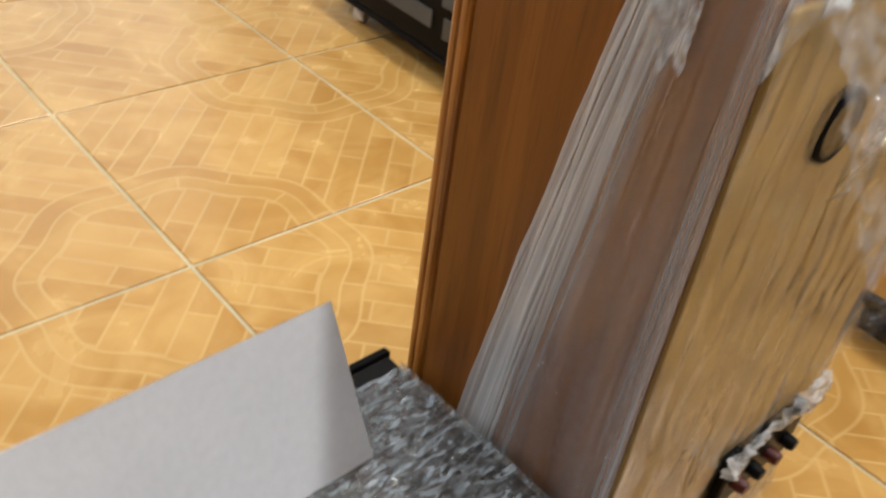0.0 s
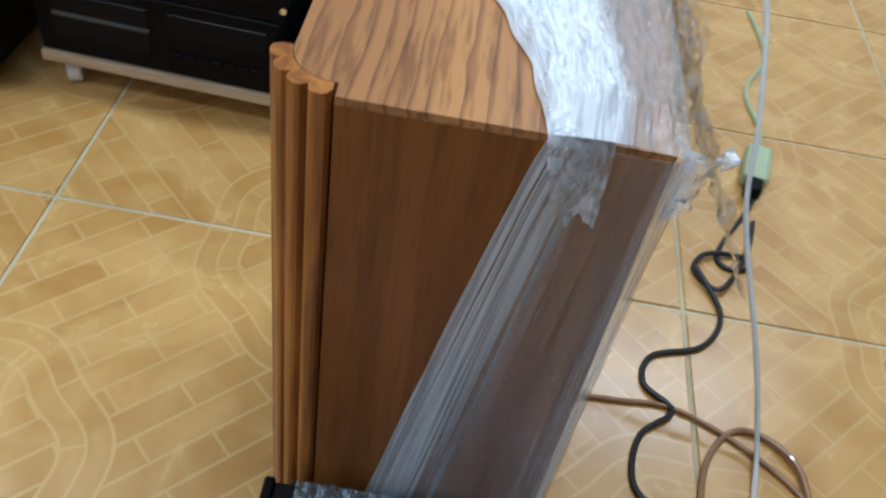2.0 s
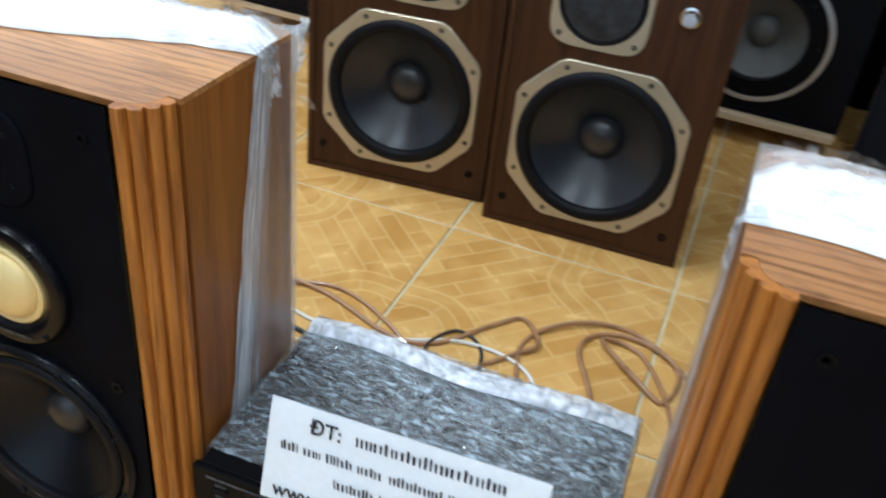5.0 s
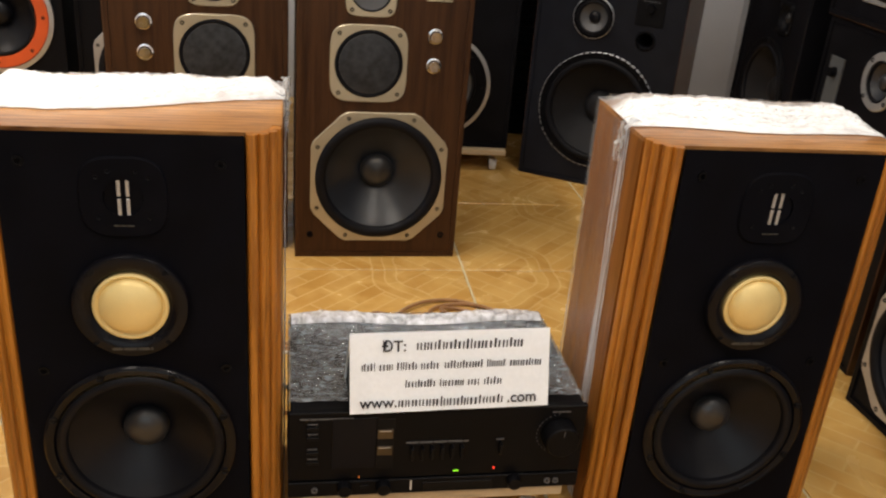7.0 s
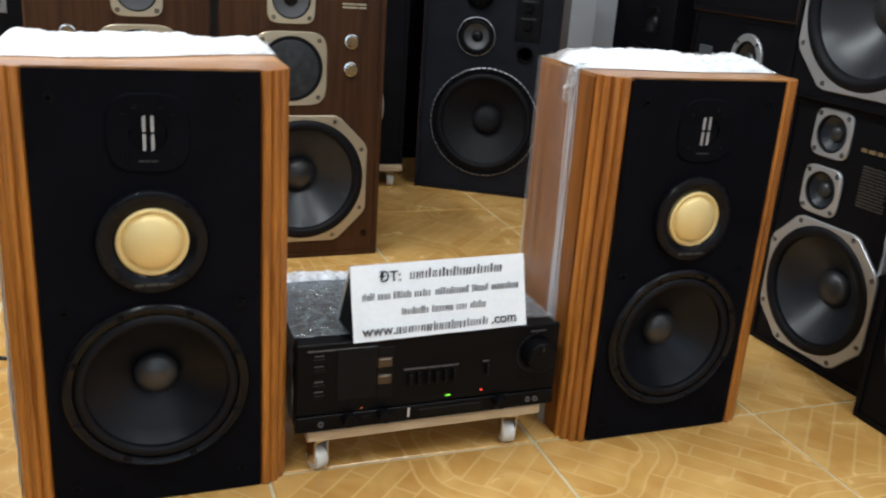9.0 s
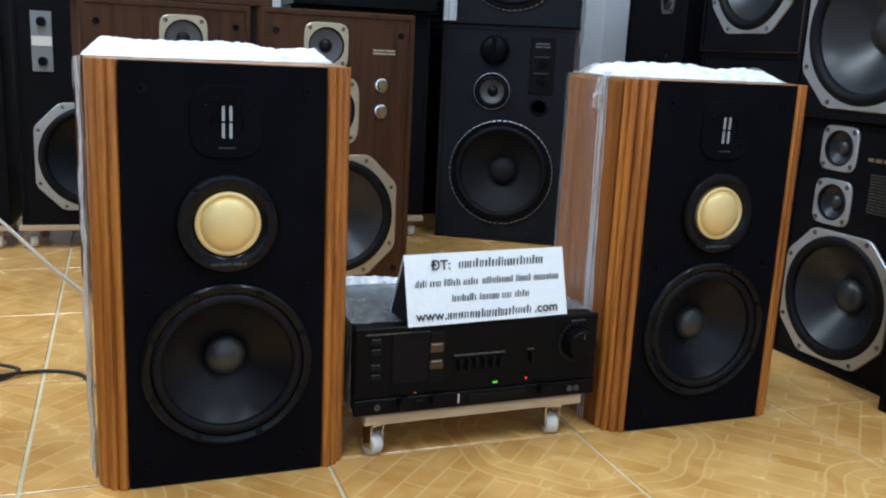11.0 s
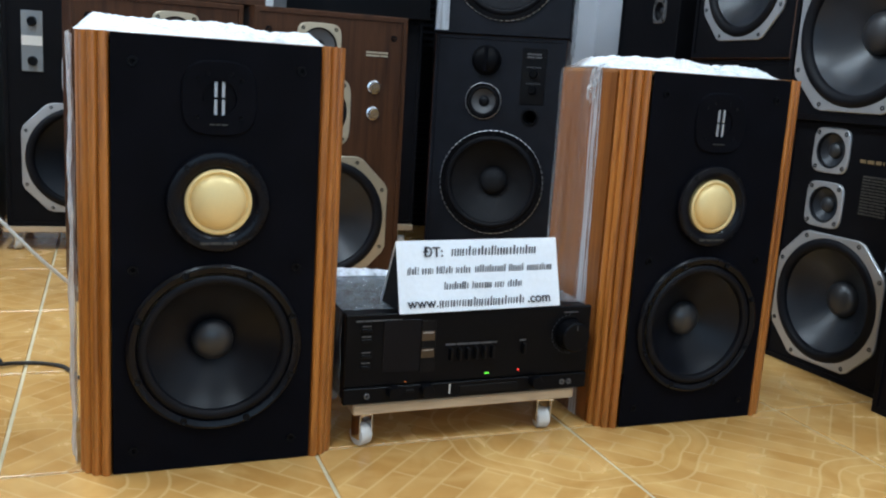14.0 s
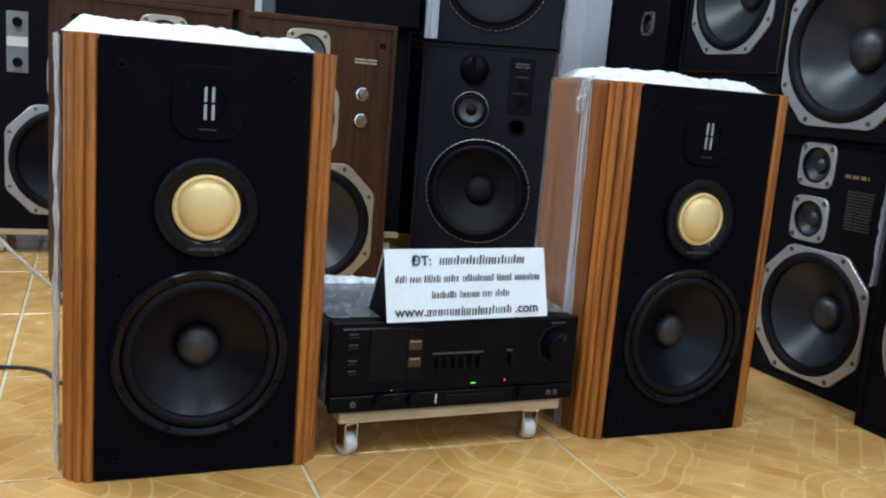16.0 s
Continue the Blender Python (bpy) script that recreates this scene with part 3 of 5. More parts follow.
def bars(parent, name, x, z, width, height, rows, mat, y=-0.0015, seed=1, words=(3, 6)):
    """Unreadable print as rows of short bars."""
    rnd = random.Random(seed)
    bm = bmesh.new()
    for k in range(rows):
        zz = z - height * (k + 0.5) / rows
        cur = x - width / 2
        while cur < x + width / 2 - 0.002:
            run = min(rnd.uniform(*words) * height / rows * 0.55, x + width / 2 - cur)
            box(cur, cur + run, y, y + 0.0012, zz - height / rows * 0.28, zz + height / rows * 0.28, bm=bm)
            cur += run + height / rows * 0.35
    return part(name, bm, mat, parent)


def castor(parent, x, y, r=0.018, top=0.058, turn=0.0):
    """A small swivel wheel under a dolly."""
    fork = bmesh.new()
    box(-0.014, 0.014, -0.014, 0.014, top - 0.004, top - 0.0005, bm=fork)
    for s in (-1, 1):
        box(s * 0.0125 - 0.001, s * 0.0125 + 0.001, -0.010, 0.012, r * 0.7, top - 0.003, 0.0005, bm=fork)
    f = part("castor_fork", fork, CHROME, parent, "bright zinc castor fork", at=(x, y, 0))
    f.matrix_basis = pose(x, y, 0, 0, 0, turn)
    wheel = lathe([(0, -0.009), (r * 0.45, -0.009), (r * 0.5, -0.0105), (r * 0.9, -0.0105), (r, -0.008), (r, 0.008), (r * 0.9, 0.0105), (r * 0.5, 0.0105), (r * 0.45, 0.009), (0, 0.009)], 24)
    bmesh.ops.rotate(wheel, verts=wheel.verts, matrix=Matrix.Rotation(radians(90), 3, "Z"))
    part("wheel", wheel, WHITE_PLASTIC, f, "white plastic wheel", at=(0, 0.002, r), smooth=True)


def dolly(m, w, d, label, group, z0=0.058, z1=0.076, r=0.018, shift=0.0, near=0.03, board=None):
    root = thing("dolly", m, label, "dolly", group)
    part("board", box(-w / 2, w / 2, 0, d, z0, z1, 0.002), board or BOARD, root)
    for cx in (-w / 2 + 0.035, w / 2 - 0.035):
        for cy in (near, d - 0.03):
            castor(root, cx + shift, cy, r, z0, 22 if cx < 0 else -9)
    return root


# ---- the room ----
X0, X1, Y0, Y1 = -3.7, 2.3, -0.95, 4.0
P = 0.4571
TILE_TURN = 2.32
ORIGIN = (0.7288, 0.3480)
floor = tagged(part("floor", box(X0 - 0.39, X1 + 0.39, Y0 - 0.39, Y1 + 0.39, -0.12, -0.003), GROUT), "glazed floor tiles printed with tan parquet blocks, pale grout", "floor", kind="structure")


def wall(name, x0, x1, y0, y1, z0=-0.0028, z1=CEILING):
    return tagged(part(name, box(x0, x1, y0, y1, z0, z1), WHITE_PAINT), "plain white painted shop wall", "wall", kind="structure")


wall("wall_back", X1, X1 + 0.4, Y0 - 0.4, Y1 + 0.4)
wall("wall_right", X0, X1, Y0 - 0.4, Y0)
wall("wall_left", X0, X1, Y1, Y1 + 0.4)
# Front wall and its doorway are unseen, added to close the room.
bm = box(X0 - 0.4, X0, Y0 - 0.4, -0.35, -0.0028, CEILING)
box(X0 - 0.4, X0, 2.15, Y1 + 0.4, -0.0028, CEILING, bm=bm)
box(X0 - 0.4, X0, -0.35, 2.15, 2.35, CEILING, bm=bm)
tagged(part("wall_front", bm, WHITE_PAINT), "assumed white shop wall with a wide doorway, out of view", "wall", kind="structure")
tagged(part("ceiling", box(X0 - 0.4, X1 + 0.4, Y0 - 0.4, Y1 + 0.4, CEILING, CEILING + 0.1), CEILING_PAINT), "plain white ceiling", "ceiling", kind="structure")
for tx, ty, watts in TUBES:
    lampthing = thing("ceiling_light", pose(tx, ty, CEILING), "assumed white fluorescent batten lamp under the ceiling, out of view", "lamp", "ceiling lamps")
    part("housing", box(-0.62, 0.62, -0.05, 0.05, -0.045, -0.001, 0.004), CEILING_PAINT, lampthing)
    t_bm = lathe([(0, -0.6), (0.013, -0.6), (0.013, 0.6), (0, 0.6)], 12)
    bmesh.ops.rotate(t_bm, verts=t_bm.verts, matrix=Matrix.Rotation(radians(90), 3, "Z"))
    part("tube", t_bm, TUBE_GLOW, lampthing, at=(0, 0, -0.062), smooth=True)


# ---- the pair of oak loudspeakers ----
S_W, S_H, S_D, S_PANEL, S_FL = 0.374, 0.6295, 0.2412, 0.288, 0.043


def flute_corner(side):
    """Moulding with five hollow flutes round the front corner, full height."""
    bm = bmesh.new()
    cx, cy, r, n = S_PANEL / 2 + 0.0005, S_FL + 0.004, S_FL, 4
    outer = []
    for k in range(n):
        for j in range(7):
            t = (k + j / 6) / n
            a = -math.pi / 2 + t * math.pi / 2
            dip = 0.0062 * abs(j / 3 - 1) ** 3.2
            if j == 6 and k < n - 1:
                continue
            outer.append((cx + (r - dip) * math.cos(a), cy + (r - dip) * math.sin(a)))
    inner = [(cx + (r - 0.013) * math.cos(a), cy + (r - 0.013) * math.sin(a)) for a in np.linspace(0, -math.pi / 2, 8)]
    outline = [(x * side, y) for x, y in outer + inner]
    lo = [bm.verts.new((x, y, 0)) for x, y in outline]
    hi = [bm.verts.new((x, y, S_H)) for x, y in outline]
    k = len(outline)
    for i in range(k):
        bm.faces.new((lo[i], lo[(i + 1) % k], hi[(i + 1) % k], hi[i]))
    bm.faces.new(lo), bm.faces.new(hi)
    return bm


def plan_block(z0, z1, inset):
    """The cabinet's plan behind the flutes, with rounded front corners."""
    bm = bmesh.new()
    cx, cy, r = S_PANEL / 2 + 0.0005, S_FL + 0.004, S_FL - 0.0135
    pts = [(cx + r * math.cos(a), cy + r * math.sin(a)) for a in np.linspace(-math.pi / 2, 0, 9)]
    pts += [(cx + r, cy + 0.0025), (S_W / 2 - inset, cy + 0.0025), (S_W / 2 - inset, S_D), (-S_W / 2 + inset, S_D), (-S_W / 2 + inset, cy + 0.0025), (-cx - r, cy + 0.0025)]
    pts += [(-x, y) for x, y in reversed(pts[:9])]
    lo, hi = [bm.verts.new((x, y, z0)) for x, y in pts], [bm.verts.new((x, y, z1)) for x, y in pts]
    k = len(pts)
    for i in range(k):
        bm.faces.new((lo[i], lo[(i + 1) % k], hi[(i + 1) % k], hi[i]))
    bm.faces.new(lo), bm.faces.new(hi)
    return bm


def oak_speaker(m, inner, seed, start, slant):
    """inner: +1 where the neighbour stands on the local right, -1 on the left; start, slant: the film's front edge on that side."""
    root = thing("loudspeaker", m, "orange oak loudspeaker with fluted corners, half wrapped in stretch film", "loudspeaker", "pair of oak loudspeakers")
    wz, mz, tz = 0.187, 0.403, 0.548
    # carcass: shell in the plan's outline, hollow behind the baffle
    bm = plan_block(0.0, S_H - 0.006, 0.0)
    bmesh.ops.delete(bm, geom=[f for f in bm.faces if len(f.verts) == 4 and f.calc_center_median().y < 0.025 and abs(f.calc_center_median().x) < S_PANEL / 2], context="FACES")
    part("body", bm, OAK_SIDE_SHADED, root)
    part("top_veneer", plan_block(S_H - 0.0058, S_H, 0.0), OAK_TOP, root, "oak veneer top with bold dark grain")
    part("back_panel", box(-S_W / 2 + 0.012, S_W / 2 - 0.012, S_D - 0.001, S_D + 0.004, 0.012, S_H - 0.012, 0.001), FIBREBOARD, root, "bare tan fibreboard back")
    for s in (-1, 1):
        part("fluted_corner", flute_corner(s), OAK_FLUTE, root, smooth=False)
    part("baffle", holed_board(S_PANEL - 0.002, 0.002, S_H - 0.001, 0.005, 0.014, [(0, wz, 0.112), (0, mz, 0.049)]), BLACK_PANEL, root, "matt black front panel")
    driver(root, "woofer", 0, wz, lambda a: 0.127, 0.110, 0.031, BLACK_GLOSS, CONE_BLACK, y=0.005, label="black woofer with rubber surround", screws=around(8, 0.1185, 0.39), flat=0.009, rounded_rim=True, surround=0.13, cap_mat=CAP_GREY)
    # mid-range dome in a raised black flange
    mid = part("midrange", lathe([(0.073, 0.006), (0.073, -0.003), (0.070, -0.007), (0.062, -0.0085), (0.052, -0.006), (0.047, 0.0)], 72), BLACK_GLOSS, root, "gold dome midrange in a black flange", at=(0, 0, mz), smooth=True)
    prof = [(0.0475, 0.002), (0.0465, -0.0045), (0.0435, -0.006), (0.0405, -0.0045), (0.039, -0.0030)]
    prof += [(0.039 * math.cos(a), -0.003 - 0.0155 * math.sin(a)) for a in np.linspace(0.12, math.pi / 2, 8)]
    prof[-1] = (0, prof[-1][1])
    part("dome", lathe(prof, 48), GOLD_DOME, mid, smooth=True)
    bars(mid, "maker_plate", 0, -0.0555, 0.05, 0.006, 1, DIM_PRINT, y=-0.0095, seed=3)
    first = screw(mid, 0.044, 0.049, -0.0085, 0.0035)
    for sx, sz in ((-0.044, 0.049), (0.044, -0.049), (-0.044, -0.049)):
        again(first, mid, (sx, -0.0085, sz))
    # ribbon tweeter
    tw = part("tweeter", ring_plate(rounded(0.052, 3.2), 0.0235, 0.0015, 0.006, 48), BLACK_PANEL, root, "black ribbon tweeter with four silver slots", at=(0, 0, tz), smooth=True)
    part("tweeter_face", box(-0.0233, 0.0233, 0.004, 0.0065, -0.030, 0.030, 0.001), BLACK_PANEL, tw)
    slot0 = part("slot", box(-0.0022, 0.0022, 0.0025, 0.0055, -0.012, 0.012, 0.0005), SILVER, tw, at=(-0.0052, 0, 0.0135))
    for sx, sz in ((0.0052, 0.0135), (-0.0052, -0.0135), (0.0052, -0.0135)):
        again(slot0, tw, (sx, 0, sz))
    bars(tw, "maker_plate", 0, -0.0345, 0.026, 0.0035, 1, DIM_PRINT, y=0.001, seed=4)
    first = screw(tw, 0.030, 0.026, 0.0015, 0.003)
    for sx, sz in ((-0.030, 0.026), (0.030, -0.026), (-0.030, -0.026), (0.016, 0.034), (-0.016, 0.034)):
        again(first, tw, (sx, 0.0015, sz))
    # sockets that held the grille
    peg0 = None
    for px in (-0.115, 0.115):
        for pz in (0.592, 0.305, 0.035):
            if peg0:
                again(peg0, root, (px, 0.005, pz))
            else:
                peg0 = part("grille_socket", lathe([(0.0, 0.0), (0.003, 0.0), (0.0035, -0.002), (0.0065, -0.002), (0.007, 0.0), (0.007, 0.002)], 16), BLACK_PLASTIC, root, at=(px, 0.005, pz), smooth=True)
    # stretch film round the rear
    wrap = part("film_band", sheet(lambda u, v: (inner * (S_W / 2 + 0.002), (start - slant * (1 - v) ** 0.9) + u * (S_D + 0.006 - (start - slant * (1 - v) ** 0.9)), v * (S_H - 0.002)), 40, 44, 0.0035, (30, 70, 4), seed, (inner, 0, 0)), FILM_SIDE if slant > 0.05 else FILM_CLEAR, root, "clear stretch film, milky in the folds", smooth=True)
    part("film_band", sheet(lambda u, v: (-inner * (S_W / 2 + 0.004 + 0.006 * math.sin(math.pi * u)), 0.055 + u * (S_D - 0.050), v * (S_H - 0.002)), 20, 40, 0.007, (30, 40, 9), seed + 2, (-inner, 0, 0)), FILM_EDGE, root, smooth=True)
    part("film_back", sheet(lambda u, v: (-S_W / 2 + u * S_W, S_D + 0.008, v * S_H), 60, 70, 0.006, (26, 20, 5), seed + 3, (0, 1, 0)), FILM_THIN, root, smooth=True)

    def top_lie(u, v):
        s = u
        x = inner * (S_W / 2 + 0.003 - s * (S_W + 0.006))
        y0 = start - (start - 0.083) * min(1.0, s * 1.3) + 0.006 * math.sin(9 * s) + 0.0025 * noise.noise(Vector((s * 14.0, seed, 5)))
        y = y0 + v * (S_D + 0.008 - y0)
        lift = 0.5 + 0.5 * noise.noise(Vector((x * 9 + seed, y * 7, 0.3)))
        return (x, y, S_H + 0.0015 + (0.010 + 0.016 * lift) * math.sin(math.pi * min(1.0, v * 1.15)) ** 0.7 * min(1.0, 12 * s + 0.15, 12 * (1 - s) + 0.15))
    part("film_top", sheet(top_lie, 150, 80, 0.0075, (26, 120, 1), seed + 4, (0, 0, 1), 0.06), FILM_TOP, root, "bunched white stretch film", smooth=True)
    # torn ends: a flap over the inner edge and a loose tail behind

    def flap_lie(u, v):
        y = start - 0.002 + u * 0.040 * (1 - 0.35 * v) + 0.016 * v
        over = min(1.0, v / 0.16)
        fall = max(0.0, v - 0.10) * (0.062 + 0.020 * noise.noise(Vector((u * 4.0, seed, 0))) + 0.010 * noise.noise(Vector((u * 7.0, seed, 2))))
        return (inner * (S_W / 2 - 0.016 + 0.020 * over + 0.002 * math.sin(5 * u + 3 * v)), y, S_H + 0.009 * (1 - over ** 2) - fall)
    part("film_flap", sheet(flap_lie, 40, 48, 0.0045, (60, 70, 50), seed + 5, (inner, 0, 0)), FILM_FLAP, root, "torn flap of white film", smooth=True)

    def tail_lie(u, v):
        x = inner * (0.17 - 0.34 * u)
        return (x, S_D + 0.006 + (0.060 if slant > 0.05 else 0.018) * v * (1 + 0.4 * math.sin(6 * u + seed)), S_H + 0.006 - v * (0.085 + 0.055 * abs(math.sin(3.2 * u + seed))))
    part("film_tail", sheet(tail_lie, 110, 44, 0.013, (22, 24, 20), seed + 6, (0, 1, 0.3)), FILM_TAIL, root, "loose crumpled tail of film", smooth=True)
    if slant > 0.05:
        part("film_tuft", sheet(lambda u, v: (inner * (S_W / 2 - 0.012 + 0.016 * math.sin(3 * u)), S_D - 0.004 + 0.030 * u, S_H + 0.006 - 0.055 * v * (0.6 + 0.4 * math.sin(4 * u + 1))), 22, 26, 0.018, (60, 60, 60), seed + 8, (inner * 0.7, 0.5, 0.5)), FILM_FLAP, root, "crumpled tuft of film at the corner", smooth=True)
    # terminal block low on the back, bass port near the top, film torn open round both
    cup = part("terminal_cup", box(-0.145, -0.005, S_D + 0.003, S_D + 0.017, 0.095, 0.165, 0.005, 2), BLACK_PLASTIC, root)
    for px, mat in ((-0.115, BLACK_METAL), (-0.085, RED_POST), (-0.055, BLACK_METAL), (-0.028, RED_POST)):
        part("terminal", lathe([(0, 0.014), (0.006, 0.014), (0.0075, 0.010), (0.0075, 0.0), (0, 0.0)], 14), mat, cup, at=(px, S_D + 0.0165, 0.13), smooth=True)
    part("bass_port", lathe([(0.0, 0.0050), (0.019, 0.0050), (0.0195, 0.0085), (0.0215, 0.0095), (0.0255, 0.0085), (0.027, 0.003)], 32), BLACK_PANEL, root, "black bass port", at=(0.072, S_D + 0.002, 0.530), smooth=True)
    part("film_tear", sheet(lambda u, v: (-0.16 + 0.17 * u, S_D + 0.011 + 0.014 * math.sin(math.pi * v) * (0.6 + 0.4 * math.sin(8 * u)), 0.160 + (0.026 + 0.014 * math.sin(5 * u + 1)) * v), 48, 14, 0.010, (50, 40, 60), seed + 11, (0, 1, 0.3)), FILM_FLAP, root, "torn crumpled film above the terminals", smooth=True)
    part("film_tear", sheet(lambda u, v: (0.022 + 0.022 * v, S_D + 0.010 + 0.006 * math.sin(3 * u), 0.56 - 0.085 * u - 0.01 * v), 30, 12, 0.008, (60, 40, 50), seed + 12, (0, 1, 0)), FILM_FLAP, root, smooth=True)
    return root


oak_speaker(pose(-0.2391, 0.9249, 0, 0, 0, -86.97), 1, 2, 0.168, 0.105)
oak_speaker(pose(-0.2003, 0.0779, 0, 0, 0, -87.41), -1, 9, 0.094, 0.020)

# ---- amplifier on its dolly ----
AMP_FRONT, AMP_MID, AMP_W, AMP_D, AMP_TURN = -0.2065, 0.5100, 0.439, 0.283, -86.5
dolly(pose(AMP_FRONT + 0.004, AMP_MID, 0, 0, 0, AMP_TURN), 0.40, 0.26, "small raw wood dolly on four white castors under the amplifier", "dollies", shift=-0.013, near=0.02)


def amplifier():
    root = thing("amplifier", pose(AMP_FRONT, AMP_MID, 0.0762, 0, 0, AMP_TURN), "black stereo amplifier, its top wrapped in stretch film", "amplifier")
    w, h = AMP_W, 0.150
    part("chassis", box(-w / 2 + 0.004, w / 2 - 0.004, 0.010, AMP_D, 0.004, h - 0.002, 0.0015), BLACK_METAL, root)
    part("faceplate", box(-w / 2, w / 2, 0.0, 0.0098, 0.031, h, 0.002), BLACK_PLASTIC, root, "glossy black faceplate")
    part("lower_fascia", box(-w / 2, w / 2, -0.002, 0.0098, 0.003, 0.0295, 0.0015), BLACK_PLASTIC, root)
    part("meter_window", box(-0.158, -0.094, -0.002, 0.004, 0.052, 0.140, 0.001), SMOKED, root, "smoked display window")
    part("meter_strip", box(-0.0925, -0.068, -0.0008, 0.004, 0.050, 0.136, 0.0003), BLACK_METAL, root)
    for z in (0.078, 0.107):
        part("meter", box(-0.0925, -0.070, -0.0015, 0.004, z - 0.0045, z + 0.0115, 0.0005), AMBER, root, "dim amber level meter")
        part("meter_scale", box(-0.090, -0.073, -0.0022, -0.0008, z + 0.0083, z + 0.0096), SILVER, root)
    knob = part("volume_knob", lathe([(0, -0.026), (0.0235, -0.026), (0.0255, -0.024), (0.0265, 0.0), (0.0285, 0.0), (0.029, 0.002)], 40), BLACK_PLASTIC, root, "large black volume knob", at=(0.179, 0, 0.101), smooth=True)
    part("pointer", box(-0.0006, 0.0006, -0.0268, -0.0255, 0.012, 0.022), GREY_PRINT, knob)
    tick0 = None
    for k in range(21):
        a = radians(-210 + 12 * k) + math.pi
        tx, tz = 0.179 + 0.034 * math.cos(a + math.pi / 2 + 0.6), 0.101 + 0.034 * math.sin(a + math.pi / 2 + 0.6)
        if tick0:
            again(tick0, root, (tx, -0.0006, tz))
        else:
            tick0 = part("tick", box(-0.0006, 0.0006, 0, 0.001, -0.0012, 0.0012), GREY_PRINT, root, at=(tx, -0.0006, tz))
    sw0 = None
    for k in range(6):
        at = (-0.041 + 0.0148 * k, 0, 0.078)
        if sw0:
            again(sw0, root, at)
        else:
            sw0 = part("lever_switch", box(-0.0022, 0.0022, -0.010, 0.001, -0.010, 0.010, 0.001), BLACK_METAL, root, at=at)
    bars(root, "print", -0.004, 0.0965, 0.092, 0.005, 1, GREY_PRINT, seed=5, words=(4, 8))
    part("muting_switch", box(-0.002, 0.002, -0.010, 0.001, -0.009, 0.009, 0.001), BLACK_METAL, root, at=(0.091, 0, 0.081))
    bars(root, "print", 0.091, 0.097, 0.014, 0.004, 1, GREY_PRINT, seed=6)
    bars(root, "print", -0.165, 0.1415, 0.075, 0.004, 1, GREY_PRINT, seed=7, words=(4, 9))
    bars(root, "print", 0.18, 0.1415, 0.03, 0.0035, 1, GREY_PRINT, seed=8)
    bt0 = None
    for z in (0.124, 0.107, 0.081, 0.064):
        if bt0:
            again(bt0, root, (-0.185, 0, z))
        else:
            bt0 = part("push_button", box(-0.0085, 0.0085, -0.003, 0.001, -0.0028, 0.0028, 0.0008), BLACK_METAL, root, at=(-0.185, 0, z))
        bars(root, "print", -0.185, z + 0.0085, 0.014, 0.003, 1, GREY_PRINT, seed=int(z * 1000))
    part("power_light", box(0.023, 0.031, -0.0016, 0.001, 0.0396, 0.0416), LED_GREEN, root, "green power light")
    part("protection_light", box(0.0838, 0.0862, -0.0016, 0.001, 0.0415, 0.0445), LED_RED, root, "red indicator light")
    part("small_light", box(-0.1175, -0.116, -0.0016, 0.001, 0.0348, 0.0363), LED_ORANGE, root, "tiny orange light")
    kn0 = None
    for x in (-0.138, -0.081, 0.117):
        if kn0:
            again(kn0, root, (x, -0.002, 0.0215))
        else:
            kn0 = part("small_knob", lathe([(0, -0.015), (0.0095, -0.015), (0.0105, -0.013), (0.011, 0.0)], 24), BLACK_PLASTIC, root, at=(x, -0.002, 0.0215), smooth=True)
    jack0 = None
    for x, z in ((-0.181, 0.016), (0.171, 0.016), (0.184, 0.016)):
        if jack0:
            again(jack0, root, (x, -0.002, z))
        else:
            jack0 = part("phono_socket", lathe([(0, 0.001), (0.0022, 0.001), (0.0024, -0.003), (0.0045, -0.003), (0.005, 0.0)], 16), TWEETER_GREY, root, at=(x, -0.002, z), smooth=True)
    part("white_marker", box(-0.0405, -0.038, -0.0035, -0.001, 0.0105, 0.0265), WHITE_PLASTIC, root)
    part("cover_flap", box(-0.022, 0.085, -0.0035, -0.001, 0.0085, 0.0225, 0.0008), BLACK_METAL, root)
    part("balance_button", box(-0.115, -0.102, -0.004, -0.001, 0.017, 0.0225, 0.0008), BLACK_METAL, root)
    part("film_cover", sheet(lambda u, v: (-w / 2 + 0.002 + u * (w - 0.004), 0.028 + v * (AMP_D - 0.022), h - 0.0005), 130, 100, 0.0030, (22, 70, 1), 14, (0, 0, 1)), FILM_AMP, root, "shiny wrinkled stretch film", smooth=True)
    for s in (-1, 1):
        part("film_side", sheet(lambda u, v: (s * (w / 2 - 0.002), 0.022 + u * (AMP_D - 0.018), 0.006 + v * (h - 0.006)), 30, 20, 0.005, (30, 26, 14), 15 + s, (s, 0, 0)), FILM_AMP, root, smooth=True)
    part("film_ridge", sheet(lambda u, v: (-w / 2 + 0.006 + u * (w - 0.012), AMP_D - 0.034 + 0.034 * v + 0.006 * math.sin(9 * u), h + 0.002 + 0.010 * math.sin(math.pi * v) * (0.5 + 0.5 * math.sin(5 * u + 1) ** 2)), 90, 20, 0.005, (30, 70, 20), 23, (0, 0, 1), 0.08), FILM_EDGE, root, "bunched white film along the rear edge", smooth=True)
    part("film_rear", sheet(lambda u, v: (-w / 2 + u * w, AMP_D + 0.002, 0.004 + v * (h - 0.004)), 40, 16, 0.008, (26, 20, 20), 19, (0, 1, 0)), FILM_AMP, root, smooth=True)
    return root


amplifier()


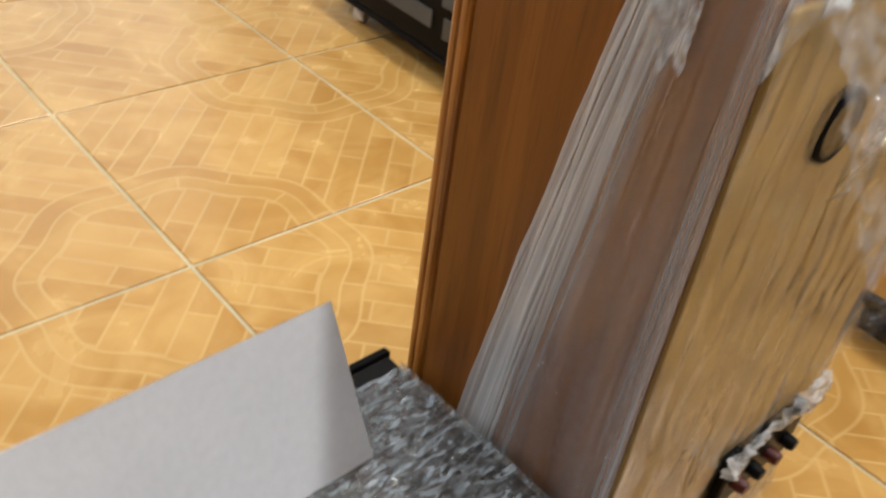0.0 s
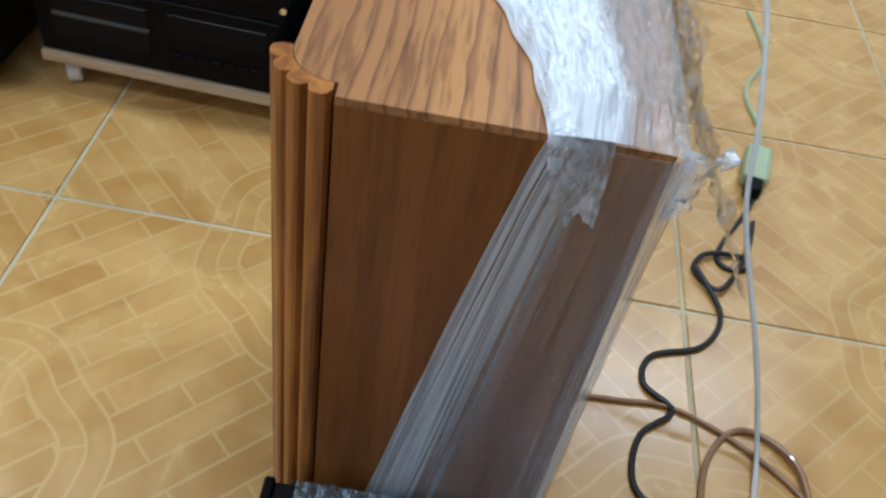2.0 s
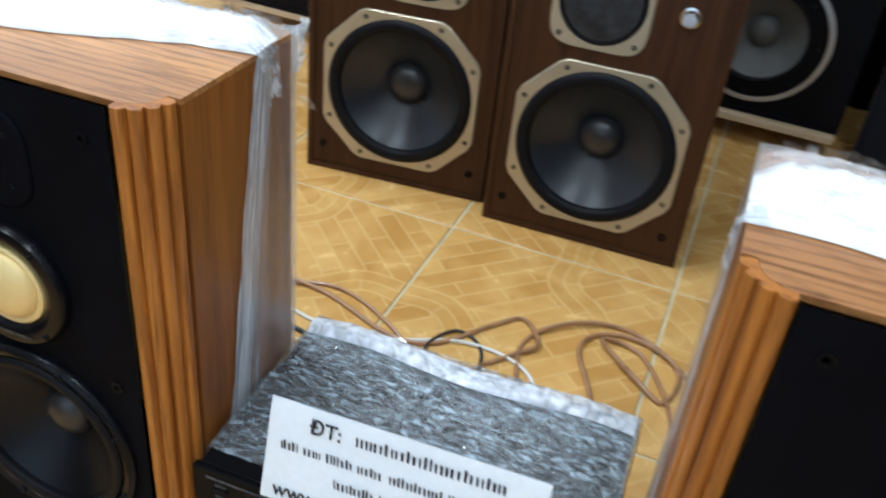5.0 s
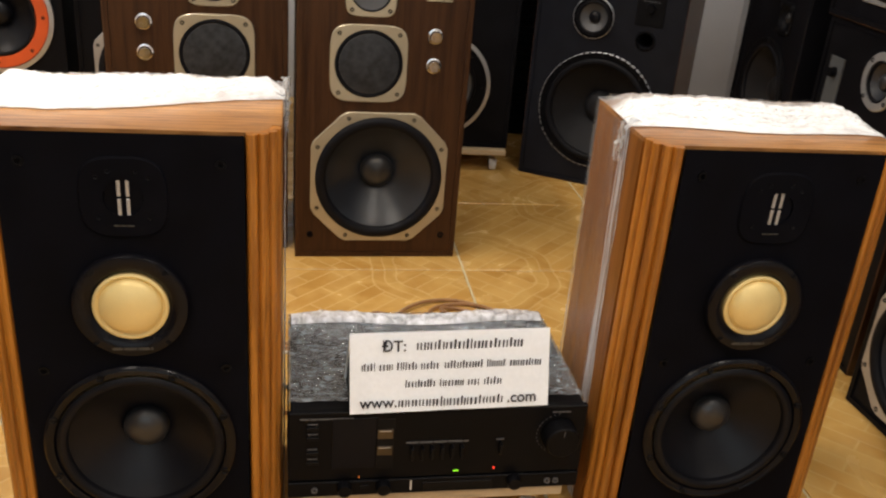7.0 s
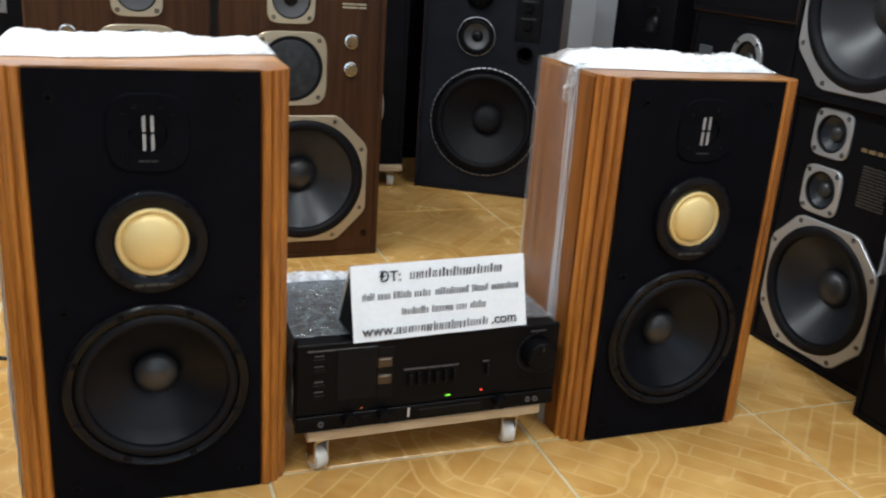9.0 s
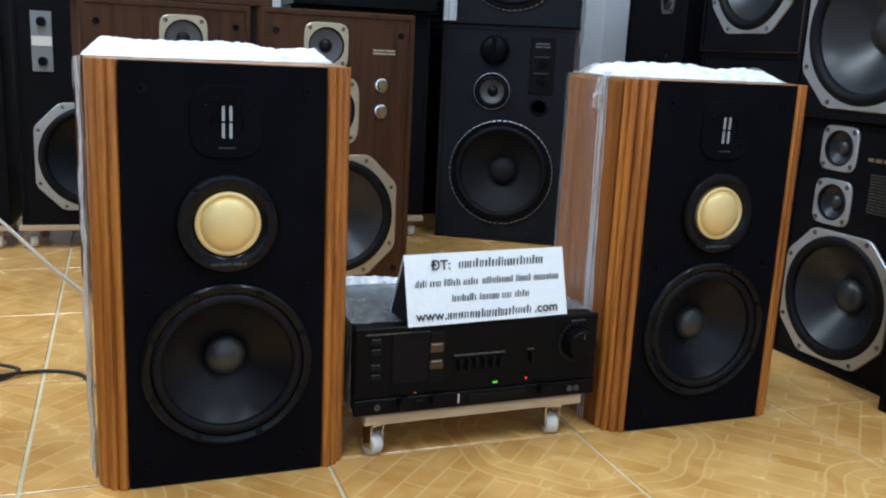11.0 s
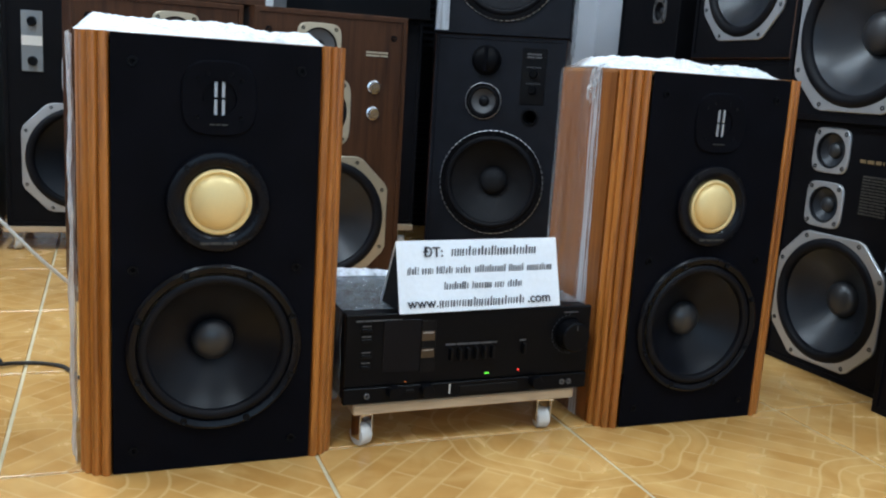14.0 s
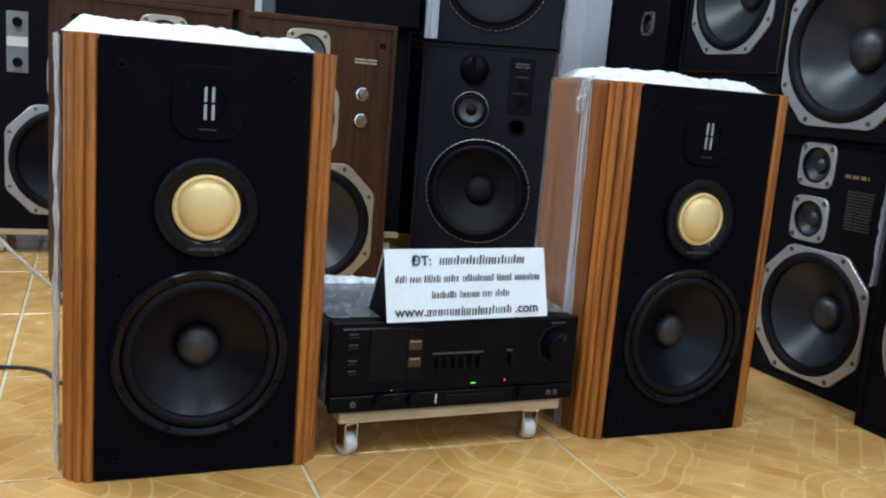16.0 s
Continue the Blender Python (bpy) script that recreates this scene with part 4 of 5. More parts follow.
def price_sign():
    """Folded card standing like a tent on the amplifier."""
    root = thing("paper_sign", pose(-0.1765, 0.5017, 0.2272, 0, -0.63, -85.57), "white folded paper sign with black print, standing on the amplifier", "sign")
    w, h = 0.2894, 0.1114
    lean = 0.0323

    def leaf(y_foot, y_top, sink):
        bm = bmesh.new()
        n, k = 14, 8
        for face in (0, 0.0008):
            g = []
            for i in range(n + 1):
                row = []
                for j in range(k + 1):
                    u, v = i / n, j / k
                    wob = 0.0011 * noise.noise(Vector((u * 5, v * 4, y_foot * 60)))
                    row.append(bm.verts.new((-w / 2 + w * u, y_foot + (y_top - y_foot) * v + wob + face, sink + (h - sink) * v)))
                g.append(row)
            for i in range(n):
                for j in range(k):
                    bm.faces.new((g[i][j], g[i + 1][j], g[i + 1][j + 1], g[i][j + 1]))
        return bm
    part("front_leaf", leaf(-lean, 0.0, 0.0), PAPER, root, smooth=True)
    part("rear_leaf", leaf(0.062, 0.0006, 0.0), PAPER, root, smooth=True)
    # Black wedge added to make the inside of the fold dark.
    prop = bmesh.new()
    ends = [[prop.verts.new((sx * (w / 2 - 0.002), y, z)) for y, z in ((-lean + 0.012, 0.0005), (0.0595, 0.0005), (0.0005, h - 0.004))] for sx in (-1, 1)]
    for k in range(3):
        prop.faces.new((ends[0][k], ends[0][(k + 1) % 3], ends[1][(k + 1) % 3], ends[1][k]))
    prop.faces.new(ends[0]), prop.faces.new(ends[1])
    part("prop", prop, BLACK_VINYL, root, "added black wedge that fills the inside of the folded card")

    def print_row(name, x0, x1, z, tall, seed, words):
        rnd = random.Random(seed)
        bm = bmesh.new()
        x = x0
        slope = lean / h
        unit = (x1 - x0 - 0.45 * tall * (len(words) - 1)) / sum(words)
        for letters in words:
            end = x + letters * unit
            cx = x
            while cx < end:
                stroke = tall * rnd.choice((0.10, 0.12, 0.15))
                z0 = z - tall * 0.42
                z1 = z + tall * rnd.choice((0.22, 0.42, 0.22, 0.22))
                y = -lean + slope * z - 0.0022
                box(cx, min(end, cx + stroke), y, y + 0.0006, z0, z1, bm=bm)
                cx += stroke + tall * rnd.choice((0.12, 0.16, 0.2))
            x = end + tall * 0.45
        part(name, bm, INK, root)
    print_row("print", -0.050, 0.104, 0.0935, 0.0195, 1, (12,))
    print_row("print", -0.128, 0.132, 0.0655, 0.0145, 2, (2, 2, 3, 3, 6, 3, 5))
    print_row("print", -0.066, 0.074, 0.0405, 0.0145, 3, (5, 4, 2, 3))
    print_row("print", -0.076, 0.078, 0.0140, 0.0185, 4, (12,))
    for body, x, z, size in (("\u0110T:", -0.1, 0.0865, 0.0225), ("www.", -0.131, 0.0085, 0.0225), (".com", 0.082, 0.0085, 0.0225)):
        cu = bpy.data.curves.new("lettering", "FONT")
        cu.body, cu.size, cu.extrude, cu.offset = body, size, 0.0004, 0.0002
        o = new("lettering", cu)
        o.parent = root
        o.matrix_basis = pose(x, -lean + lean / h * z - 0.0024, z, 90 - math.degrees(math.atan(lean / h)), 0, 0)
        o.data.materials.append(INK)


price_sign()


# ---- the two walnut loudspeakers behind ----
def walnut_speaker(m, s):
    root = thing("loudspeaker", m, "walnut floor loudspeaker with champagne driver frames", "loudspeaker", "pair of walnut loudspeakers")
    w, h, d = 0.404, 0.745, 0.33
    wx, wz, mx, mz, tx, tz = 0.0, 0.211, -0.036 * s, 0.492, -0.036 * s, 0.657
    cabinet(root, w, d, 0.0, h, [(wx, wz, 0.155), (mx, mz, 0.079), (tx, tz, 0.047)], WALNUT, WALNUT, lip=0.004)
    driver(root, "woofer", wx, wz, octagon(0.166, 0.179), 0.1555, 0.042, CHAMPAGNE, CONE_GREY, y=0.004, label="woofer in a champagne metal frame", screws=[(0.150 * a, 0.078 * b) for a in (-1, 1) for b in (-1, 1)] + [(0.078 * a, 0.150 * b) for a in (-1, 1) for b in (-1, 1)], surround=0.17, cap_mat=CAP_GREY)
    middle = driver(root, "midrange", mx, mz, rounded(0.090, 5), 0.0795, 0.026, CHAMPAGNE, CONE_BLACK, y=0.004, deep=0.02, label="midrange under a black mesh", screws=around(4, 0.098, math.pi / 4), surround=0.12)
    part("mesh_cover", lathe([(0.071, 0.004), (0.070, -0.002), (0.045, -0.0055), (0.02, -0.007), (0, -0.0075)], 48), MESH, middle, "black wire mesh", smooth=True)
    driver(root, "tweeter", tx, tz, rounded(0.058, 5), 0.047, 0.017, CHAMPAGNE, TWEETER_GREY, y=0.004, deep=0.006, screws=around(4, 0.061, math.pi / 4), surround=0.08, cap_mat=CONE_BLACK)
    kn0 = None
    for kz in (0.561, 0.493):
        if kn0:
            again(kn0, root, (0.116 * s, 0.004, kz))
        else:
            kn0 = part("level_knob", lathe([(0, -0.016), (0.012, -0.016), (0.0135, -0.014), (0.0145, -0.003), (0.018, -0.002), (0.018, 0.001)], 28), CHROME, root, "bright metal level knob", at=(0.116 * s, 0.004, kz), smooth=True)
    bars(root, "maker_plate", 0.120 * s, 0.655, 0.060, 0.016, 2, CHAMPAGNE, y=0.0022, seed=11, words=(5, 9))
    for px in (-0.165, 0.165):
        for pz in (0.06, 0.69):
            part("grille_socket", lathe([(0, 0.0), (0.004, 0.0), (0.0045, -0.002), (0.008, -0.002), (0.0085, 0.001)], 14), BLACK_PLASTIC, root, at=(px, 0.004, pz), smooth=True)


walnut_speaker(pose(0.793, 0.5688, 0, 0, 0, -86.25), 1)
walnut_speaker(pose(0.803, 0.991, 0, 0, 0, -82), -1)


# ---- black loudspeakers of the shop ----
def black_speaker(name, m, w, h, d, z0, units, label, group, body_mat=None, front_mat=None, extras=None):
    """units: rows of kind, x, z, half-size, frame material."""
    root = thing(name, m, label, "loudspeaker", group)
    cabinet(root, w, d, z0, z0 + h, [(x, z, r * (0.92 if kind == "octa" else 0.83)) for kind, x, z, r, _ in units], body_mat or BLACK_VINYL, front_mat or BLACK_VINYL, lip=0.004)
    for kind, x, z, r, mat in units:
        if kind == "octa":
            k = r * 0.84
            driver(root, "woofer", x, z, octagon(r, r * 1.09), r * 0.945, r * 0.27, mat, CONE_GREY, y=0.004, screws=[(0.92 * r * a, 0.49 * r * b) for a in (-1, 1) for b in (-1, 1)] + [(0.49 * r * a, 0.92 * r * b) for a in (-1, 1) for b in (-1, 1)], surround=0.17, cap_mat=CAP_GREY)
        elif kind == "round":
            u = driver(root, "woofer", x, z, lambda a: r, r * 0.90, r * 0.27, BLACK_PLASTIC, CONE_MATT, y=0.004, screws=around(8, r * 0.95), surround=0.13, flat=0.007)
            ring = lathe([(r * 1.004, 0.005), (r * 1.004, -0.004), (r * 0.992, -0.005), (r * 0.992, 0.0)], 180)
            gone = [f for f in ring.faces if int((math.atan2(f.calc_center_median().z, f.calc_center_median().x) + math.pi) * 90 / math.pi) % 3 == 0]
            bmesh.ops.delete(ring, geom=gone, context="FACES")
            part("trim_ring", ring, mat, u, "thin bright dashed trim ring", smooth=True)
        elif kind == "ringed":
            u = driver(root, "woofer", x, z, lambda a: r, r * 0.78, r * 0.25, mat, CONE_BLACK if mat is ORANGE else CONE_PALE, y=0.004, screws=around(8, r * 0.9), surround=0.1, flat=0.008)
            part("trim_ring", lathe([(r * 1.09, 0.005), (r * 1.09, -0.003), (r * 1.01, -0.005), (r * 1.01, 0.0)], 64), SILVER, u, smooth=True)
        elif kind == "dome":
            driver(root, "tweeter", x, z, rounded(r, 5), r * 0.80, r * 0.34, mat, CONE_GREY if mat is SILVER else CONE_BLACK, y=0.004, deep=r * 0.22, screws=around(4, r * 1.06, math.pi / 4), surround=0.12, cap_mat=CAP_GREY)
        elif kind == "disc":
            driver(root, "tweeter", x, z, lambda a: r, r * 0.72, r * 0.30, mat, CONE_GREY, y=0.004, deep=r * 0.2, screws=around(4, r * 0.88, math.pi / 4), surround=0.14, cap_mat=CAP_GREY)
        elif kind == "mid":
            u = driver(root, "midrange", x, z, lambda a: r, r * 0.84, r * 0.30, BLACK_PLASTIC, TWEETER_GREY, y=0.004, deep=r * 0.25, surround=0.2, cap_mat=CONE_BLACK)
            part("trim_ring", lathe([(r * 1.01, 0.005), (r * 1.01, -0.003), (r * 0.985, -0.004), (r * 0.985, 0.0)], 48), mat, u, smooth=True)
        elif kind == "horn":
            u = part("horn_tweeter", lathe([(r, 0.006), (r, -0.004), (r * 0.93, -0.014), (r * 0.7, -0.024), (0, -0.028)], 40), BLACK_PLASTIC, root, "black horn tweeter with an upright slot", at=(x, 0, z), smooth=True)
            part("slot", box(-r * 0.13, r * 0.13, -0.031, -0.012, -r * 0.8, r * 0.8, 0.002), BLACK_PANEL, u)
        elif kind == "port":
            part("port_tube", lathe([(r, 0.12), (r * 0.86, 0.12), (r * 0.84, 0.0), (r * 0.95, -0.003), (r * 1.15, -0.002), (r * 1.15, 0.006)], 32), BLACK_PLASTIC, root, at=(x, 0.002, z), smooth=True)
    return root


c_units = [("round", 0.0, 0.247, 0.182, SILVER), ("mid", -0.047, 0.528, 0.062, SILVER), ("horn", -0.045, 0.668, 0.050, BLACK_PLASTIC), ("port", 0.118, 0.482, 0.026, BLACK_PLASTIC)]
c_spk = black_speaker("loudspeaker", pose(1.3883, -0.126, 0, 0, 0, -118.8), 0.456, 0.75, 0.36, 0.0, c_units, "large black loudspeaker with a horn tweeter, walnut sides", "stacked black loudspeakers", body_mat=DARK_WALNUT, front_mat=BLACK_SATIN)
panel = part("control_panel", box(0.078, 0.162, 0.001, 0.0045, 0.525, 0.715, 0.001), BLACK_METAL, c_spk)
for kz in (0.575, 0.630):
    part("level_knob", lathe([(0, -0.012), (0.012, -0.012), (0.014, 0.0), (0.016, 0.001)], 24), BLACK_PLASTIC, panel, at=(0.12, 0.001, kz), smooth=True)
    bars(panel, "print", 0.12, kz + 0.024, 0.05, 0.005, 1, GREY_PRINT, y=-0.0005, seed=21)
bars(panel, "print", 0.12, 0.70, 0.05, 0.020, 2, GREY_PRINT, y=-0.0005, seed=22, words=(4, 9))
d_units = [("round", 0.0, 0.982, 0.182, SILVER), ("mid", -0.06, 1.22, 0.055, SILVER)]
d_spk = black_speaker("loudspeaker", pose(1.378, -0.126, 0, 0, 0, -118.8), 0.456, 0.60, 0.36, 0.752, d_units, "black loudspeaker stacked on another, edges wrapped in film", "stacked black loudspeakers", body_mat=BLACK_SATIN, front_mat=BLACK_SATIN)
part("film_edge", sheet(lambda u, v: (-0.232 + 0.045 * u, -0.004 + 0.002 * u, 0.76 + 0.58 * v), 6, 30, 0.012, (40, 40, 14), 31, (0, -1, 0)), FILM_EDGE, d_spk, "milky film over the edge", smooth=True)
part("film_edge", sheet(lambda u, v: (0.231, 0.01 + 0.3 * u, 0.70 + 0.64 * v), 8, 30, 0.010, (30, 30, 14), 32, (1, 0, 0)), FILM_EDGE, d_spk, smooth=True)

dolly(pose(1.475, 0.36, 0, 0, 0, -90), 0.47, 0.34, "raw wood dolly on white castors under a black loudspeaker", "dollies")
black_speaker("loudspeaker", pose(1.50, 0.36, 0.0765, 0, 0, -90), 0.48, 0.705, 0.36, 0.0, [("ringed", 0.0, 0.20, 0.152, BLACK_PLASTIC), ("mid", 0.03, 0.48, 0.06, SILVER), ("dome", 0.03, 0.61, 0.045, BLACK_PLASTIC)], "black loudspeaker with bright woofer rings on a dolly", "stacked black loudspeakers")
amp2 = thing("amplifier", pose(1.44, 0.36, 0.783, 0, 0, -90), "black amplifier on top of a black loudspeaker", "amplifier")
part("chassis", box(-0.235, 0.235, 0.0, 0.36, 0.0, 0.16, 0.004), BLACK_METAL, amp2)
part("faceplate", box(-0.24, 0.24, -0.012, -0.001, 0.0, 0.165, 0.003), BLACK_PLASTIC, amp2)
brown_top = black_speaker("loudspeaker", pose(0.845, 0.985, 0, 0, 0, -89), 0.50, 0.56, 0.32, 0.747, [("octa", 0.16, 0.93, 0.075, CHAMPAGNE), ("round", -0.06, 1.05, 0.15, SILVER)], "brown loudspeaker standing on a walnut one", "stacked brown loudspeakers", body_mat=WALNUT, front_mat=WALNUT)


def ribbed_tower():
    """Black power amplifier cabinet whose front is a stack of cooling ribs."""
    root = thing("power_amplifier", pose(1.93, 0.14, 0, 0, 0, -96), "tall black power amplifier cabinet with close cooling ribs", "amplifier")
    part("cabinet", box(-0.22, 0.22, 0.012, 0.30, 0.0, 1.02, 0.004), BLACK_METAL, root)
    for s in (-1, 1):
        part("front_post", box(s * 0.205 - 0.015, s * 0.205 + 0.015, -0.004, 0.0118, 0.0, 1.02, 0.002), BLACK_VINYL, root)
    rib0 = None
    for k in range(40):
        z = 0.02 + 0.025 * k
        if rib0:
            again(rib0, root, (0, 0, z))
        else:
            rib0 = part("cooling_rib", box(-0.189, 0.189, -0.002, 0.0118, -0.005, 0.005, 0.001), BLACK_VINYL, root, at=(0, 0, z))


ribbed_tower()

# row along the side wall
fx = black_speaker("loudspeaker", pose(0.0015, -0.3867, 0, 0, 0, 185.7), 0.335, 0.553, 0.30, 0.0, [("octa", -0.008, 0.169, 0.145, SILVER), ("dome", -0.047, 0.376, 0.050, SILVER), ("dome", -0.047, 0.494, 0.049, SILVER)], "black three-way loudspeaker with silver driver frames", "stacked black loudspeakers")
bars(fx, "maker_plate", 0.060, 0.486, 0.060, 0.013, 1, GOLD_PRINT, y=0.0025, seed=51, words=(1.6, 3.0))
bars(fx, "print", 0.076, 0.452, 0.066, 0.084, 13, DIM_PRINT, y=0.0025, seed=52, words=(3, 9))
black_speaker("loudspeaker", pose(0.000, -0.371, 0, 0, 0, 185.7), 0.372, 0.60, 0.32, 0.5545, [("octa", 0.0, 0.744, 0.167, SILVER), ("dome", 0.0, 0.99, 0.07, SILVER)], "black loudspeaker with a wide silver woofer frame, stacked", "stacked black loudspeakers")
h2 = black_speaker("loudspeaker", pose(0.455, -0.415, 0, 0, 0, 181), 0.40, 0.69, 0.32, 0.0, [("octa", 0.0, 0.19, 0.16, SILVER), ("disc", 0.034, 0.594, 0.060, SILVER), ("mid", 0.09, 0.42, 0.04, SILVER)], "black loudspeaker with dark red sides against the wall", "stacked black loudspeakers", body_mat=DARK_WALNUT)
h2_panel = part("level_panel", box(-0.160, -0.106, 0.0, 0.0045, 0.50, 0.608, 0.001), DULL_PANEL, h2)
part("level_knob", lathe([(0, -0.012), (0.010, -0.012), (0.012, 0.0)], 24), BLACK_PLASTIC, h2_panel, at=(-0.133, 0, 0.575), smooth=True)
black_speaker("loudspeaker", pose(0.455, -0.405, 0, 0, 0, 181), 0.40, 0.62, 0.32, 0.6915, [("octa", 0.0, 0.896, 0.160, SILVER), ("dome", 0.0, 1.12, 0.06, SILVER)], "black loudspeaker with dark red sides, stacked on another", "stacked black loudspeakers", body_mat=DARK_WALNUT)
black_speaker("loudspeaker", pose(0.935, -0.42, 0, 0, 0, 178), 0.36, 1.15, 0.34, 0.0, [("round", 0.0, 0.45, 0.13, BLACK_METAL), ("dome", 0.055, 0.64, 0.040, BLACK_PLASTIC), ("dome", 0.066, 0.83, 0.035, TWEETER_GREY), ("round", 0.0, 0.20, 0.10, BLACK_METAL)], "tall narrow black loudspeaker against the wall", "stacked black loudspeakers")
r_spk = black_speaker("loudspeaker", pose(-0.405, -0.355, 0, 0, 0, 184), 0.40, 0.62, 0.30, 0.0, [("ringed", 0.0, 0.20, 0.150, BLACK_PLASTIC), ("dome", -0.05, 0.45, 0.05, BLACK_PLASTIC), ("dome", 0.06, 0.52, 0.04, BLACK_PLASTIC)], "black loudspeaker with a bright-rimmed woofer by the wall", "stacked black loudspeakers")
part("film_scrap", sheet(lambda u, v: (-0.205 - 0.02 * u, -0.01 + 0.05 * u, 0.28 + 0.22 * v), 10, 20, 0.006, (40, 40, 40), 61, (-0.5, -1, 0)), FILM_EDGE, r_spk, "scrap of film at the edge", smooth=True)

# row behind on dollies
dolly(pose(1.40, 1.215, 0, 0, 0, -90), 0.44, 0.34, "raw wood dolly on white castors under a black loudspeaker", "dollies")
l1 = black_speaker("loudspeaker", pose(1.40, 1.215, 0.0765, 0, 0, -90), 0.42, 0.85, 0.34, 0.0, [("octa", 0.0, 0.21, 0.165, SILVER), ("dome", 0.02, 0.46, 0.07, SILVER), ("dome", 0.02, 0.62, 0.05, SILVER)], "black loudspeaker with a silver woofer frame on a dolly", "stacked black loudspeakers")
lp = part("level_panel", box(-0.158, -0.100, 0.000, 0.0045, 0.465, 0.640, 0.001), GREY_PANEL, l1, "grey panel with two knobs")
for kz in (0.495, 0.610):
    part("level_knob", lathe([(0, -0.012), (0.012, -0.012), (0.014, 0.0)], 24), BLACK_PLASTIC, lp, at=(-0.129, 0, kz), smooth=True)
part("paper_label", box(-0.157, -0.101, -0.0015, 0.0, 0.540, 0.568), WHITE_PLASTIC, lp)
dolly(pose(1.40, 1.68, 0, 0, 0, -90), 0.44, 0.34, "raw wood dolly on white castors under a black loudspeaker", "dollies")
l0 = black_speaker("loudspeaker", pose(1.40, 1.685, 0.0765, 0, 0, -90), 0.46, 0.95, 0.34, 0.0, [("ringed", 0.04, 0.36, 0.150, ORANGE), ("mid", 0.04, 0.62, 0.06, SILVER)], "black loudspeaker with an orange woofer ring on a dolly", "stacked black loudspeakers")
part("split_line", box(-0.215, 0.215, 0.0, 0.003, 0.178, 0.182), BLACK_PLASTIC, l0)


# ---- racks of equipment along the other side ----
def component(m, w, h, d, label, face, group, style, kind="component"):
    root = thing(kind, m, label, "hifi component", group)
    part("case", box(-w / 2 + 0.004, w / 2 - 0.004, 0.008, d, 0.006, h - 0.002, 0.002), BLACK_METAL if style != "gold" else GOLD_PANEL, root)
    part("faceplate", box(-w / 2, w / 2, 0.0, 0.0078, 0.002, h, 0.002), face, root)
    for fx_ in (-w / 2 + 0.04, w / 2 - 0.04):
        part("foot", box(fx_ - 0.015, fx_ + 0.015, 0.02, 0.05, -0.0005, 0.006), RUBBER, root)
    if style == "deck":
        part("cassette_door", box(-w / 2 + 0.03, -0.03, -0.003, 0.001, h * 0.25, h * 0.85, 0.001), SMOKED, root)
        part("bright_strip", box(-w / 2 + 0.03, -0.03, -0.0045, -0.002, h * 0.55, h * 0.60), DULL_PANEL, root)
        part("display", box(0.0, w / 2 - 0.06, -0.002, 0.001, h * 0.55, h * 0.85, 0.001), SMOKED, root)
        b0 = None
        for k in range(7):
            at = (0.01 + k * 0.021, 0, h * 0.3)
            if b0:
                again(b0, root, at)
            else:
                b0 = part("push_button", box(-0.008, 0.008, -0.004, 0.001, -0.005, 0.005, 0.001), BLACK_PLASTIC, root, at=at)
        part("level_knob", lathe([(0, -0.014), (0.005, -0.014), (0.006, 0.0)], 18), CHROME, root, at=(w / 2 - 0.03, 0, h * 0.25), smooth=True)
    if style == "panel":
        for x0, x1, z0, z1 in ((-w * 0.12, w * 0.26, 0.28, 0.50), (w * 0.33, w * 0.43, 0.24, 0.50), (-w * 0.30, w * 0.22, 0.62, 0.88), (w * 0.31, w * 0.42, 0.62, 0.88)):
            part("grey_panel", box(x0, x1, -0.003, 0.001, h * z0, h * z1, 0.001), DULL_PANEL, root)
        bars(root, "print", -w * 0.30, h * 0.44, w * 0.24, h * 0.16, 1, GREY_PANEL, y=-0.0015, seed=72, words=(0.6, 1.6))
    if style == "gold":
        part("power_switch", box(-w / 2 + 0.035, -w / 2 + 0.066, -0.007, 0.001, h * 0.62, h * 0.75, 0.003), CHAMPAGNE, root)
        part("lamp", lathe([(0, -0.004), (0.005, -0.004), (0.006, 0.0)], 18), SMOKED, root, at=(-w / 2 + 0.048, 0, h * 0.30), smooth=True)
        for x, r in ((-w / 2 + 0.085, 0.013), (-w / 2 + 0.15, 0.013), (w / 2 - 0.14, 0.013), (w / 2 - 0.055, 0.024)):
            part("round_knob", lathe([(0, -0.020), (r * 0.8, -0.020), (r * 0.95, -0.017), (r, 0.0)], 30), GOLD_PANEL, root, "polished gold knob", at=(x, 0, h * 0.40), smooth=True)
        part("top_trim", box(-w / 2, w / 2, -0.005, 0.001, h * 0.93, h * 0.985, 0.001), CHROME, root, "bright top strip")
        bars(root, "print", 0.0, h * 0.88, 0.06, 0.006, 1, INK, y=-0.001, seed=71)
    return root


dolly(pose(-0.592, 1.44, 0), 0.425, 0.34, "raw wood dolly on white castors under black components", "dollies", 0.050, 0.069, 0.0215)
component(pose(-0.592, 1.446, 0.0685), 0.42, 0.128, 0.32, "black cassette deck in a stack on a dolly", BLACK_PLASTIC, "stack of components", "deck")
component(pose(-0.592, 1.446, 0.197), 0.42, 0.130, 0.32, "black cassette deck in a stack on a dolly", BLACK_PLASTIC, "stack of components", "deck")
component(pose(-0.612, 1.44, 0.3275), 0.42, 0.14, 0.32, "gold amplifier on top of a black stack", GOLD_PANEL, "gold components", "gold")
# Board is black: the shadow under the rack is put into its colour.
dolly(pose(-1.06, 1.372, 0), 0.40, 0.32, "dolly on white castors under black rack amplifiers, board blackened for the shade there", "dollies", 0.042, 0.055, 0.018, board=BLACK_VINYL)
component(pose(-1.087, 1.372, 0.0555), 0.482, 0.155, 0.34, "black rack amplifier with grey panels on a dolly", BLACK_PLASTIC, "stack of components", "panel")
